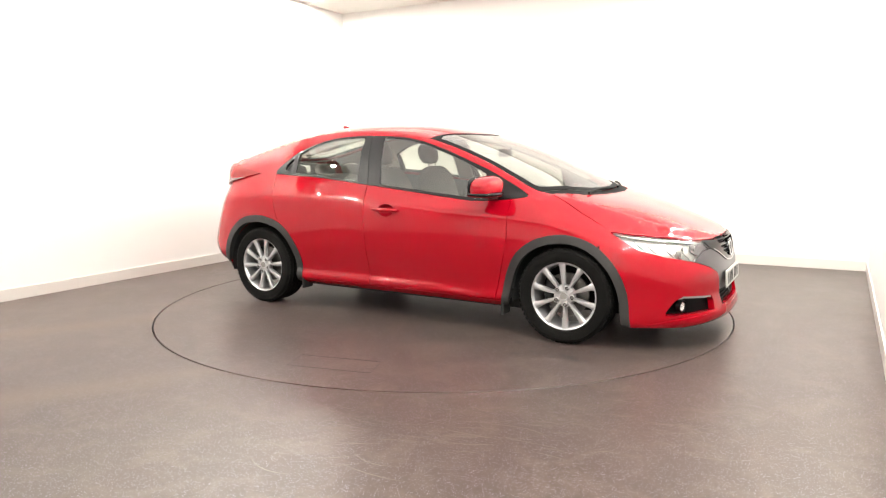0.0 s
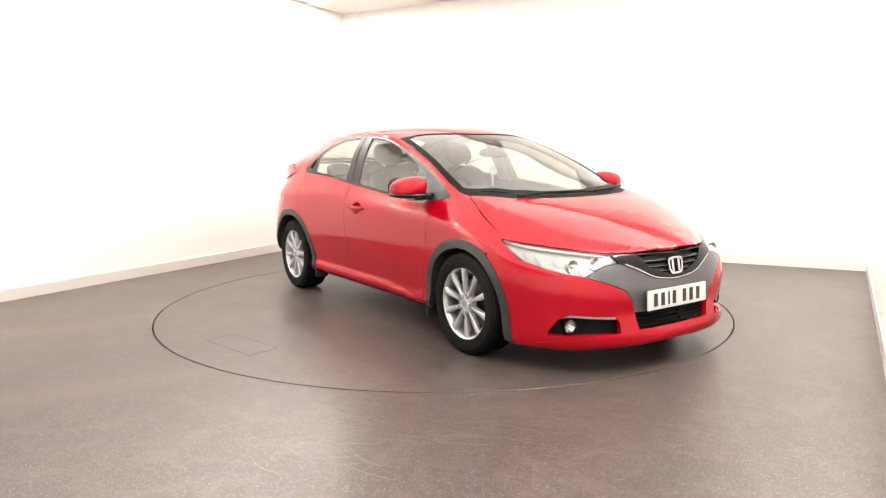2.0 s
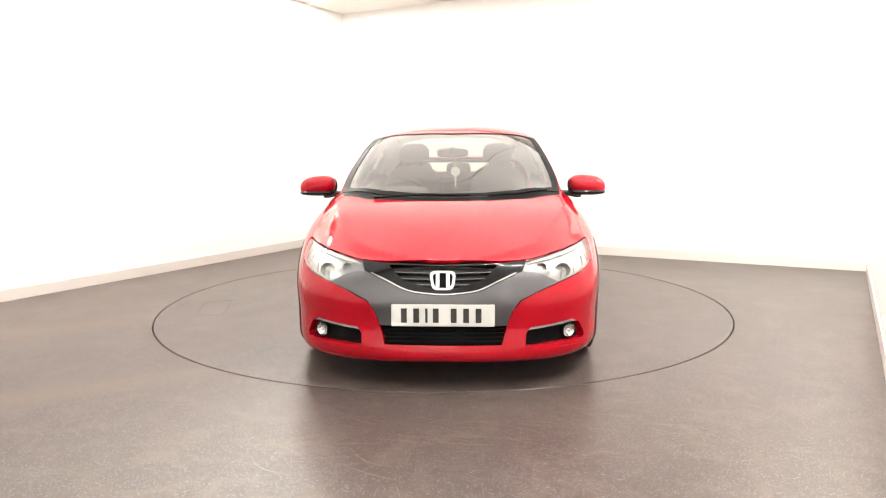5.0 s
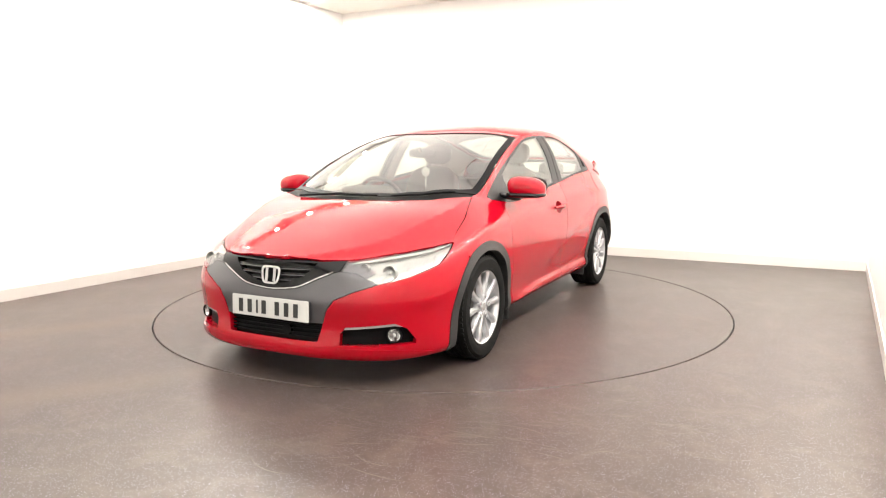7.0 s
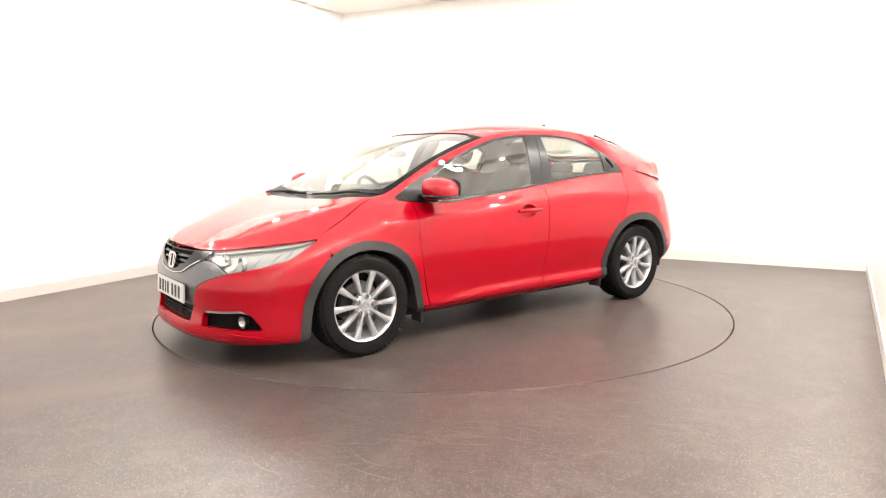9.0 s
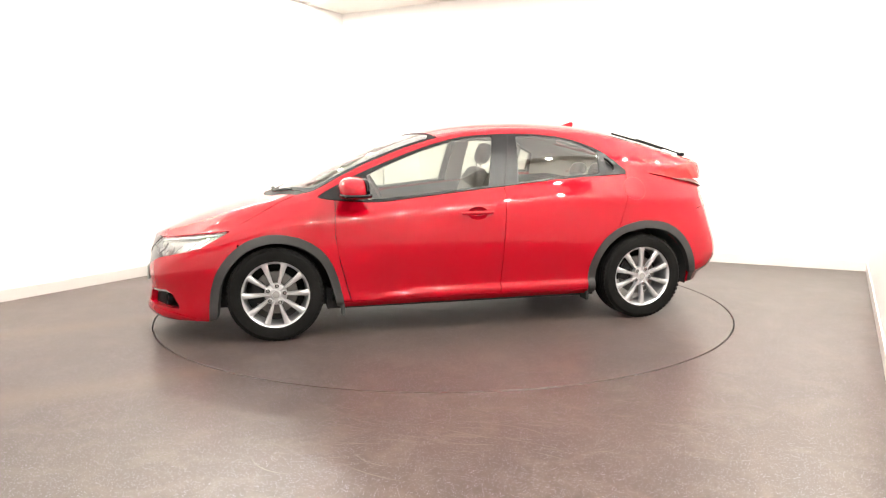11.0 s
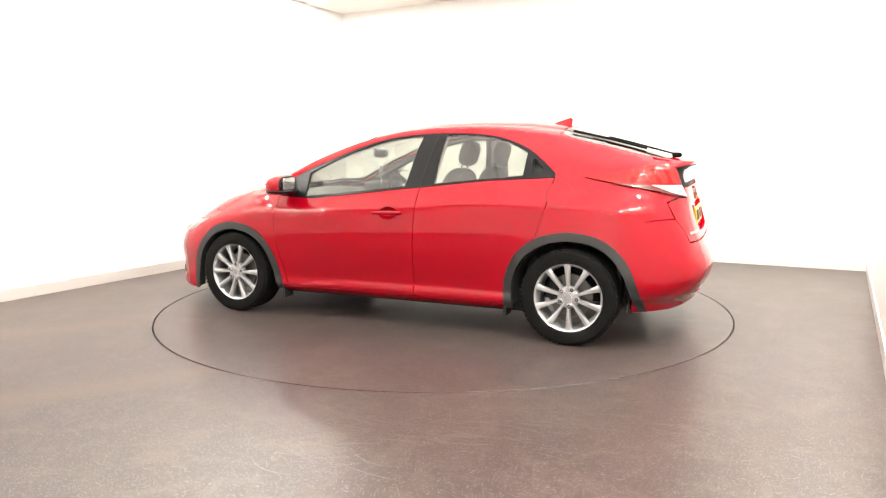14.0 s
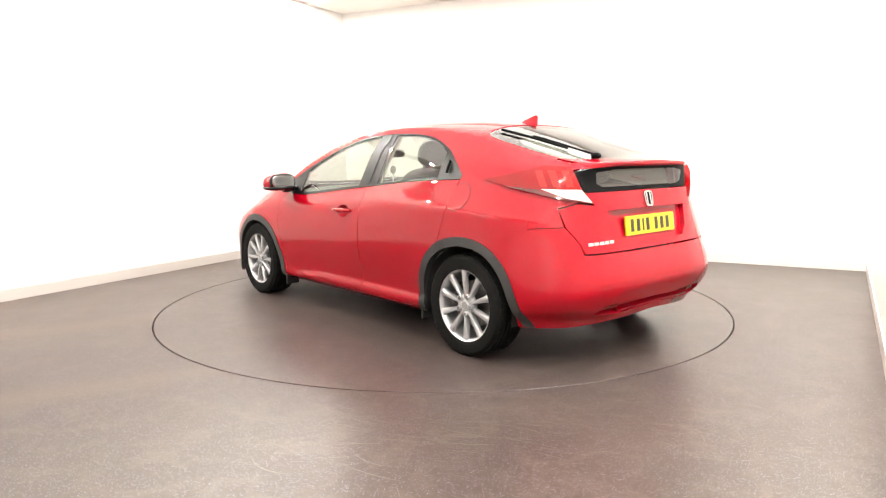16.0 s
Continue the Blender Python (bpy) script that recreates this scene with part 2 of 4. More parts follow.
def swage(x, z):
    """The ledge pressed along the foot of the doors, which fades towards the front, and the shoulder ridge over the rear wheel."""
    crest = 0.285 - 0.07 * max(0.0, (x - 0.15) / 0.65) ** 2
    fade = min(1.0, max(0.0, (0.82 - x) / 0.25), max(0.0, (x + 0.98) / 0.1))
    d = z - crest
    back = min(1.0, max(0.0, (-0.35 - x) / 0.5), max(0.0, (x + 1.95) / 0.2))
    ridge = 0.009 * back * math.exp(-((z - 0.868 - 0.03 * (x + 1.2)) / 0.045) ** 2)
    if d > 0:
        s = min(1.0, d / 0.016)
        return fade * (0.007 * (1 - s) - 0.005 * s * math.exp(-(d / 0.13) ** 2)) + ridge
    return 0.007 * fade * math.exp(-(d / 0.08) ** 2)


def shell_grid(steps=14):
    """The left half of the body as rows of points: the side from the sill up to the rail, then the top in to the middle."""
    rows = [line_points(*line[1:]) for line in LINES]
    grid = []
    for c in range(len(rows[0])):
        p = [Vector(r[c]) for r in rows]
        col = []
        for j in range(len(p) - 1):
            a, b = p[j], p[j + 1]
            before = p[j - 1] if j else a * 2 - b
            after = p[j + 2] if j + 2 < len(p) else b * 2 - a
            for k in range(steps):
                s = k / steps
                m1, m2 = (b - before) / 2, (after - a) / 2
                col.append(a * (2 * s**3 - 3 * s**2 + 1) + m1 * (s**3 - 2 * s**2 + s)
                           + b * (-2 * s**3 + 3 * s**2) + m2 * (s**3 - s**2))
        for q in col:
            q.y += swage(q.x, q.z) if q.y > 0.5 else 0.0
        x, y, z = p[-1]
        top = smooth(CROWN, x)
        for k in range(15):
            w = 1 - k / 14
            col.append(Vector((x, y * w, top + (z - top) * w ** 3.0)))
        grid.append(col)
    return grid
# ---- the body shell, on which every panel is cut ----
from mathutils.bvhtree import BVHTree
from mathutils.geometry import delaunay_2d_cdt
from mathutils.interpolate import poly_3d_calc


def build_shell():
    grid = shell_grid()
    n = len(grid[0])
    verts = [v for col in grid for v in col]
    m = len(verts)
    verts = verts + [Vector((v.x, -v.y, v.z)) for v in verts]
    faces = []
    for i in range(len(grid) - 1):
        for j in range(n - 1):
            a, b, c, d = i * n + j, (i + 1) * n + j, (i + 1) * n + j + 1, i * n + j + 1
            faces += [(a, b, c, d), (m + a, m + d, m + c, m + b)]
    normals = [Vector((0, 0, 0)) for _ in verts]
    for f in faces:
        p = [verts[k] for k in f]
        w = (p[2] - p[0]).cross(p[3] - p[1])
        for k in f:
            normals[k] += w
    # the two halves share the normals along the middle
    for i in range(len(grid)):
        for j in range(n):
            a, b = i * n + j, m + i * n + j
            if abs(verts[a].y) < 1e-5:
                s = normals[a] + normals[b]
                s.y = 0
                normals[a] = normals[b] = s
    normals = [w.normalized() if w.length > 0 else Vector((0, 0, 1)) for w in normals]
    # turn them outwards
    out = 1 if normals[(len(grid) // 2) * n + n // 3].y > 0 else -1
    normals = [w * out for w in normals]
    return verts, faces, normals


SHELL_V, SHELL_F, SHELL_N = build_shell()
SHELL = BVHTree.FromPolygons(SHELL_V, SHELL_F)
HUB_FRONT, HUB_REAR = 1.0, -1.0       # axes from which the ends of the car are unrolled


def on_shell(mode, a, b):
    """The place and normal on the body of a point drawn in one of the flat views: left, right (x, z), top (x, y), front, rear (degrees, z)."""
    if mode in ("left", "right"):
        s = 1 if mode == "left" else -1
        start, way = Vector((a, 2.0 * s, b)), Vector((0, -s, 0))
    elif mode == "top":
        start, way = Vector((a, b, 3.0)), Vector((0, 0, -1))
    else:
        f = radians(a)
        s = 1 if mode == "front" else -1
        start, way = Vector((HUB_FRONT if s > 0 else HUB_REAR, 0, b)), Vector((s * math.cos(f), math.sin(f), 0))
    hit = SHELL.ray_cast(start, way)
    if hit[0] is None:
        near = start + way * (1.12 if mode in ("left", "right") else 1.0)
        if mode == "top":
            near = Vector((a, b, 0.9))
        hit = SHELL.find_nearest(near)
    p, k = hit[0], SHELL_F[hit[2]]
    w = poly_3d_calc([SHELL_V[i] for i in k], p)
    n = Vector((0, 0, 0))
    for i, x in zip(k, w):
        n += SHELL_N[i] * x
    return p, n.normalized()


def rail_run(x1, x2, view, side=1, steps=24):
    """Points along the roof rail between two places, as seen from the side or from above."""
    pts = sorted(((p[0], p[1], p[2]) for p in line_points(*LINES[-1][1:])), key=lambda p: -p[0])
    out = []
    for i in range(steps + 1):
        x = x1 + (x2 - x1) * i / steps
        k = 0
        while k < len(pts) - 2 and pts[k + 1][0] > x:
            k += 1
        a, b = pts[k], pts[k + 1]
        s = (a[0] - x) / max(1e-9, a[0] - b[0])
        y, z = a[1] + (b[1] - a[1]) * s, a[2] + (b[2] - a[2]) * s
        out.append((x, z) if view == "side" else (x, side * y))
    return out


def curve2(points, closed=False, step=0.25):
    """A rounded run through a few flat points."""
    out = []
    n = len(points)
    for i in range(n if closed else n - 1):
        p0 = points[(i - 1) % n] if closed or i else points[0]
        p1, p2 = points[i], points[(i + 1) % n]
        p3 = points[(i + 2) % n] if closed or i + 2 < n else points[-1]
        s = 0.0
        while s < 1 - 1e-6:
            out.append(tuple(0.5 * (2 * b + (c - a) * s + (2 * a - 5 * b + 4 * c - d) * s * s + (3 * b - a - 3 * c + d) * s**3)
                             for a, b, c, d in zip(p0, p1, p2, p3)))
            s += step
    if not closed:
        out.append(tuple(points[-1]))
    return out


def mirrored(half):
    """A whole outline from its half, drawn from the middle out and back to the middle."""
    return list(half) + [(-a, b) for a, b in reversed(half) if abs(a) > 1e-6]


def mirrored_top(half):
    return list(half) + [(a, -b) for a, b in reversed(half) if abs(b) > 1e-6]


def inside(poly, a, b):
    odd = False
    j = len(poly) - 1
    for i in range(len(poly)):
        (x1, y1), (x2, y2) = poly[i], poly[j]
        if (y1 > b) != (y2 > b) and a < (x2 - x1) * (b - y1) / (y2 - y1) + x1:
            odd = not odd
        j = i
    return odd


def dense(poly, scale, res):
    out = []
    for i, p in enumerate(poly):
        q = poly[(i + 1) % len(poly)]
        n = max(1, math.ceil(math.hypot((q[0] - p[0]) * scale, q[1] - p[1]) / res))
        out += [(p[0] + (q[0] - p[0]) * k / n, p[1] + (q[1] - p[1]) * k / n) for k in range(n)]
    return out


def panel_data(poly, mode, off=0.0, depth=0.014, res=0.026, holes=()):
    """Verts, faces and normals of a sheet cut from the body along an outline, with its edges folded inwards."""
    scale = 0.019 if mode in ("front", "rear") else 1.0
    loops = [dense(p, scale, res) for p in (poly, *holes)]
    pts, edges = [], []
    for loop in loops:
        k = len(pts)
        pts += loop
        edges += [(k + i, k + (i + 1) % len(loop)) for i in range(len(loop))]
    count = len(pts)
    flat = [Vector((a * scale, b)) for a, b in pts]
    lo = [min(v[i] for v in flat) for i in (0, 1)]
    hi = [max(v[i] for v in flat) for i in (0, 1)]
    border = list(flat)
    cells = {}
    for v in border:
        cells.setdefault((int(v.x // res), int(v.y // res)), []).append(v)
    a = lo[0] + res / 2
    while a < hi[0]:
        b = lo[1] + res / 2
        while b < hi[1]:
            if inside(poly, a / scale, b) and not any(inside(h, a / scale, b) for h in holes):
                ci, cj = int(a // res), int(b // res)
                near = any((v.x - a) ** 2 + (v.y - b) ** 2 < (0.45 * res) ** 2
                           for i in (-1, 0, 1) for j in (-1, 0, 1) for v in cells.get((ci + i, cj + j), ()))
                if not near:
                    flat.append(Vector((a, b)))
            b += res
        a += res
    v2, _, tris, *_ = delaunay_2d_cdt(flat, edges, [], 0, 1e-7)
    keep = []
    for t in tris:
        ca, cb = sum(v2[i].x for i in t) / 3 / scale, sum(v2[i].y for i in t) / 3
        if inside(poly, ca, cb) and not any(inside(h, ca, cb) for h in holes):
            keep.append(t)
    verts, norms = [], []
    for v in v2:
        p, n = on_shell(mode, v.x / scale, v.y)
        verts.append(p + n * (off(v.x / scale, v.y) if callable(off) else off))
        norms.append(n)
    faces = []
    for t in keep:
        p = [verts[i] for i in t]
        w = (p[1] - p[0]).cross(p[2] - p[0])
        faces.append(tuple(t) if w.dot(norms[t[0]]) > 0 else tuple(reversed(t)))
    # folded edges
    uses = {}
    for f in faces:
        for i in range(3):
            e = (f[i], f[(i + 1) % 3])
            uses[e] = uses.get(e, 0) + 1
    rim = [e for e in uses if (e[1], e[0]) not in uses]
    for a, b in rim if depth else ():
        k = len(verts)
        va, vb, na, nb = verts[a], verts[b], norms[a], norms[b]
        side = (vb - va).cross((na + nb) / 2)
        side = side.normalized() if side.length > 0 else na
        verts += [va, vb, vb - nb * depth, va - na * depth]
        norms += [side] * 4
        faces.append((k + 1, k, k + 3, k + 2))
    return verts, faces, norms


def mesh_of(name, verts, faces, mat, norms=None):
    me = bpy.data.meshes.new(name)
    me.from_pydata(verts, [], faces)
    for q in me.polygons:
        q.use_smooth = True
    if norms:
        me.normals_split_custom_set_from_vertices(norms)
    me.materials.append(mat)
    return me


def child(name, me, parent, label=""):
    ob = new(name, me)
    ob.parent = parent
    if label:
        tagged(ob, label)
    return ob


def panels(name, cuts, mat, parent, label=""):
    """One part made of one or more sheets cut from the body: (outline, view, options)."""
    verts, faces, norms = [], [], []
    for poly, mode, opts in cuts:
        v, f, n = panel_data(poly, mode, **opts)
        k = len(verts)
        verts += v
        norms += n
        faces += [tuple(i + k for i in q) for q in f]
    return child(name, mesh_of(name, verts, faces, mat, norms), parent, label)


def part(name, bm, mat, parent, label="", smooth_faces=True, bevel=0.0):
    """A bmesh as one mesh object under a thing or a part."""
    bmesh.ops.recalc_face_normals(bm, faces=bm.faces)
    if bevel:
        bmesh.ops.bevel(bm, geom=[e for e in bm.edges if e.calc_face_angle(0) > 0.6], offset=bevel, segments=2, affect="EDGES", clamp_overlap=True)
    me = bpy.data.meshes.new(name)
    bm.to_mesh(me)
    bm.free()
    if smooth_faces:
        for q in me.polygons:
            q.use_smooth = True
        me.set_sharp_from_angle(angle=radians(38))
    me.materials.append(mat)
    return child(name, me, parent, label)


def box(bm, x0, x1, y0, y1, z0, z1, m=None):
    vs = [bm.verts.new((m or Matrix()) @ Vector((x, y, z))) for x in (x0, x1) for y in (y0, y1) for z in (z0, z1)]
    for f in ((0, 1, 3, 2), (4, 6, 7, 5), (0, 4, 5, 1), (2, 3, 7, 6), (0, 2, 6, 4), (1, 5, 7, 3)):
        bm.faces.new([vs[i] for i in f])
    return vs


def lathe(bm, profile, segments=64, m=None, closed=False):
    """Turn a (radius, along) profile round the y axis."""
    m = m or Matrix()
    rings = []
    for i in range(segments):
        a = 2 * math.pi * i / segments
        rings.append([bm.verts.new(m @ Vector((r * math.cos(a), y, r * math.sin(a)))) for r, y in profile])
    n = len(profile)
    for i in range(segments):
        p, q = rings[i], rings[(i + 1) % segments]
        for j in range(n if closed else n - 1):
            k = (j + 1) % n
            bm.faces.new((p[j], p[k], q[k], q[j]))


def blob(bm, centre, size, power=3.0, m=None, seg=20):
    """A soft block: a super-ellipsoid of the given half sizes."""
    def sp(v, e):
        return math.copysign(abs(v) ** e, v)
    e = 2 / power
    rows = []
    for i in range(1, seg // 2):
        b = math.pi * (i / (seg // 2) - 0.5)
        rows.append([bm.verts.new((m or Matrix()) @ Vector((centre[0] + size[0] * sp(math.cos(b), e) * sp(math.cos(a), e),
                                                            centre[1] + size[1] * sp(math.cos(b), e) * sp(math.sin(a), e),
                                                            centre[2] + size[2] * sp(math.sin(b), e))))
                     for a in (2 * math.pi * k / seg for k in range(seg))])
    for p, q in zip(rows, rows[1:]):
        for k in range(seg):
            bm.faces.new((p[k], p[(k + 1) % seg], q[(k + 1) % seg], q[k]))
    bm.faces.new(rows[0][::-1])
    bm.faces.new(rows[-1])


def tube(bm, points, radius, seg=8):
    """A round bar along points."""
    rings = []
    for i, p in enumerate(points):
        d = (points[min(i + 1, len(points) - 1)] - points[max(i - 1, 0)]).normalized()
        u = d.orthogonal().normalized() if abs(d.z) > 0.95 else d.cross(Vector((0, 0, 1))).normalized()
        w = d.cross(u)
        rings.append([bm.verts.new(p + u * radius * math.cos(a) + w * radius * math.sin(a)) for a in (2 * math.pi * k / seg for k in range(seg))])
    for p, q in zip(rings, rings[1:]):
        for k in range(seg):
            bm.faces.new((p[k], p[(k + 1) % seg], q[(k + 1) % seg], q[k]))
    bm.faces.new(rings[0][::-1])
    bm.faces.new(rings[-1])
# ---- the room ----
CORNER_BACK = Vector((-1.367, 4.233, 0))
CORNER_RIGHT = Vector((4.282, 1.245, 0))
CORNER_NEAR = Vector((-0.12, -6.30, 0))
CORNER_LEFT = Vector((-6.30, -4.75, 0))
TABLE_R = 2.217


def prism(bm, corners, z0, z1):
    lo = [bm.verts.new((p.x, p.y, z0)) for p in corners]
    hi = [bm.verts.new((p.x, p.y, z1)) for p in corners]
    bm.faces.new(lo[::-1])
    bm.faces.new(hi)
    for i in range(len(lo)):
        j = (i + 1) % len(lo)
        bm.faces.new((lo[i], lo[j], hi[j], hi[i]))


def structure(name, bm, mat, smooth_faces=False):
    bmesh.ops.recalc_face_normals(bm, faces=bm.faces)
    me = bpy.data.meshes.new(name)
    bm.to_mesh(me)
    bm.free()
    me.materials.append(mat)
    return tagged(new(name, me), kind="structure")


def wall(name, p, q):
    out = Vector(((q - p).y, -(q - p).x, 0)).normalized()
    along = (q - p).normalized()
    bm = bmesh.new()
    prism(bm, [p - along * 0.0, q + along * 0.0, q + out * 0.12, p + out * 0.12], 0.0, CEIL)
    structure(name, bm, WALL)
    # skirting, set proud of the wall, with a rounded top edge
    bm = bmesh.new()
    inn = -out
    prism(bm, [p + inn * 0.012, q + inn * 0.012, q + inn * 0.001, p + inn * 0.001], 0.0, 0.10)
    bmesh.ops.bevel(bm, geom=[e for e in bm.edges if all(v.co.z > 0.09 for v in e.verts)], offset=0.004, segments=2, affect="EDGES")
    structure("baseboard", bm, SKIRT)


def build_room():
    loop = [CORNER_BACK, CORNER_RIGHT, CORNER_NEAR, CORNER_LEFT]
    for name, i in (("wall_back", 0), ("wall_right", 1), ("wall_near", 2), ("wall_left", 3)):
        wall(name, loop[(i + 1) % 4], loop[i])
    # floor with the round opening in which the turntable turns
    bm = bmesh.new()
    n = 160
    r0 = TABLE_R + 0.006
    rings = []
    for r, z in ((r0, -0.05), (r0, -0.003), (r0 + 0.003, 0.0), (9.5, 0.0), (9.5, -0.1)):
        rings.append([bm.verts.new((r * math.cos(2 * math.pi * i / n), r * math.sin(2 * math.pi * i / n), z)) for i in range(n)])
    for p, q in zip(rings, rings[1:]):
        for i in range(n):
            bm.faces.new((p[i], p[(i + 1) % n], q[(i + 1) % n], q[i]))
    structure("floor", bm, FLOOR)
    bm = bmesh.new()
    lathe(bm, [(0.001, -0.06), (9.0, -0.06), (9.0, -0.09), (0.001, -0.09)], 48, pose(0, 0, 0, 90))
    structure("floor_pit", bm, DARK)
    bm = bmesh.new()
    prism(bm, [room(-7, -5), room(4.5, -5), room(4.5, 5), room(-7, 5)], CEIL, CEIL + 0.12)
    structure("ceiling", bm, CEILING)


build_room()


def ceiling_lights():
    """Two rows of round spot lamps let into the ceiling; their glow mirrors in the paint."""
    glow = bpy.data.materials.new("lamp_glow")
    glow.use_nodes = True
    b = shader(glow)
    b.inputs["Base Color"].default_value = (0.9, 0.9, 0.88, 1)
    b.inputs["Emission Color"].default_value = (1.0, 0.965, 0.885, 1)
    b.inputs["Emission Strength"].default_value = 2850.0
    first = None
    for b_, count, pitch in ((-2.94, 10, 0.78), (3.02, 8, 0.97)):
        for k in range(count):
            m = Matrix.Translation(room(-4.7 + k * pitch, b_, CEIL))
            if first is None:
                first = tagged(new("ceiling_spotlight"), "round white recessed ceiling spotlight, switched on", "ceiling lamp", "spotlights along the ceiling")
                first.matrix_world = m
                bm = bmesh.new()
                lathe(bm, [(0.042, -0.004), (0.072, -0.012), (0.075, -0.004), (0.075, 0.0)], 28, pose(0, 0, 0, 90))
                part("bezel", bm, WHITE, first)
                bm = bmesh.new()
                lathe(bm, [(0.001, -0.006), (0.042, -0.006), (0.042, -0.002), (0.001, -0.002)], 28, pose(0, 0, 0, 90))
                part("bulb", bm, glow, first)
            else:
                copy_thing(first, m)


ceiling_lights()


def scuff_marks():
    """Thin pale scrapes left on the floor by tyres and trolleys."""
    rng = random.Random(8)
    bm = bmesh.new()
    for n in range(70):
        x, y = rng.gauss(0.1, 0.55), rng.gauss(-2.66, 0.24)
        if math.hypot(x, y) < TABLE_R + 0.02:
            continue
        length, bend = rng.uniform(0.06, 0.34), rng.uniform(-0.05, 0.05)
        m = Matrix.Translation((x, y, 0)) @ pose(0, 0, 0, 0, 0, rng.gauss(-14, 16))
        wide = rng.uniform(0.0007, 0.0019)
        rows = []
        for k in range(9):
            u = k / 8 - 0.5
            w = wide * math.cos(math.pi * u * 0.96) + 0.0002
            q = Vector((length * u, bend * u * u * 4, 0.0006 + 0.00002 * n))
            rows.append([bm.verts.new(m @ (q + Vector((0, side * w, 0)))) for side in (1, -1)])
        for p, q in zip(rows, rows[1:]):
            bm.faces.new((p[0], p[1], q[1], q[0]))
    structure("floor_scuffs", bm, SCUFF)


scuff_marks()


def build_turntable():
    table = tagged(new("turntable"), "round vinyl-covered car turntable set flush in the floor", "turntable")
    bm = bmesh.new()
    lathe(bm, [(0.001, 0.0), (TABLE_R - 0.006, 0.0), (TABLE_R - 0.003, -0.003), (TABLE_R - 0.003, -0.04), (0.001, -0.04)], 160, pose(0, 0, 0, 90))
    bm.normal_update()
    part("platform", bm, TABLE, table, smooth_faces=False)
    # the outline of a service hatch, a thin dark strip on each side
    turn = pose(0, 0, 0, 0, 0, -heading(4.5))
    c, e, f = (turn @ Vector(p) for p in ((-1.606, -0.655, 0), (-1.80, -0.73, 0), (-1.753, -0.16, 0)))
    g = e + (f - c)
    for p, q in ((c, e), (c, f), (f, g), (e, g)):
        d = (q - p).normalized()
        n = Vector((-d.y, d.x, 0)) * 0.0016
        bm = bmesh.new()
        prism(bm, [p - n, q - n, q + n, p + n], 0.0003, 0.0012)
        part("hatch_edge", bm, TRIM, table, smooth_faces=False)
    # dark tyre smudges where the wheels stand
    on_table = pose(0.0377, 0.0985, 0)
    rng = random.Random(5)
    spots = [(1.05, -0.98, 0.07), (1.55, -0.95, 0.06), (-1.45, -1.02, 0.05)]
    spots += [(rng.gauss(1.28, 0.13), rng.gauss(-1.12, 0.07), rng.uniform(0.015, 0.06)) for _ in range(16)]
    for n, (x, y, long) in enumerate(spots):
        bm = bmesh.new()
        a0 = rng.uniform(-40, 40)
        ring = []
        for k in range(22):
            a = 2 * math.pi * k / 22
            r = rng.uniform(0.4, 1.0)
            spot = pose(0, 0, 0, 0, 0, a0) @ Vector((long * r * math.cos(a), 0.45 * long * r * math.sin(a), 0))
            ring.append(bm.verts.new(on_table @ (Vector((x, y, 0.0006 + 0.00004 * n)) + spot)))
        bm.faces.new(ring)
        part("tyre_smudge", bm, SMUDGE, table, smooth_faces=False)
    return table


def heading(t):
    """Degrees by which the turntable has turned."""
    return -129.73 - 12.354 * (t - 8) + 0.0038 * (t - 8) ** 2



turntable = build_turntable()
# ---- the car ----
car = tagged(new("hatchback_car"), "shiny red five-door hatchback car parked on the turntable", "car")

BELT = [(1.004, .919), (0.835, .899), (0.623, .887), (0.414, .907), (-0.144, .967), (-0.274, .979), (-0.682, 1.022), (-0.884, 1.035), (-1.188, 1.049)]
WINDOW_TOP = [(-1.192, 1.075), (-1.093, 1.160), (-1.006, 1.222), (-0.856, 1.285), (-0.692, 1.322), (-0.483, 1.337), (-0.273, 1.336), (-0.062, 1.323),
              (0.114, 1.292), (0.344, 1.222), (0.533, 1.150), (0.681, 1.092), (0.848, 1.013), (1.004, .930)]
ARCH_F = [(0.849, .200), (0.896, .410), (0.970, .559), (1.091, .653), (1.238, .694), (1.368, .688), (1.503, .632), (1.623, .510), (1.687, .355), (1.708, .150)]
ARCH_R = [(-0.884, .200), (-0.886, .394), (-0.961, .561), (-1.079, .663), (-1.216, .709), (-1.336, .717), (-1.478, .691), (-1.604, .609), (-1.694, .473), (-1.765, .240)]
DOOR_FRONT_EDGE = [(0.892, .905), (0.900, .663), (0.870, .495), (0.805, .245)]
DOOR_REAR_EDGE = [(-1.079, .668), (-1.098, .693), (-1.157, .882), (-1.185, 1.045)]
HOOD_CUT = [(1.565, .790), (1.475, .777), (1.362, .770), (1.245, .739), (1.14, .712)]
HOOD_EDGE = [(2.084, 0.15), (2.064, 0.28), (2.029, 0.38), (1.993, .450), (1.916, .540), (1.809, .644), (1.679, .733), (1.565, .790)]


def unrolled(x, y):
    """A place on the bonnet's edge, as degrees and height round the nose."""
    return math.degrees(math.atan2(y, x - HUB_FRONT)), on_shell("top", x, y)[0].z


NOSE_TOP = [(f, z - 0.005) for f, z in (unrolled(x, y) for x, y in HOOD_EDGE)]


def run(curve, x1, x2):
    """The stretch of a drawn curve between two x places."""
    lo, hi = min(x1, x2), max(x1, x2)
    return [p for p in curve if lo < p[0] < hi]


belt = curve2(BELT)
window_top = curve2(WINDOW_TOP)
arch_f = curve2(ARCH_F)
arch_r = curve2(ARCH_R)


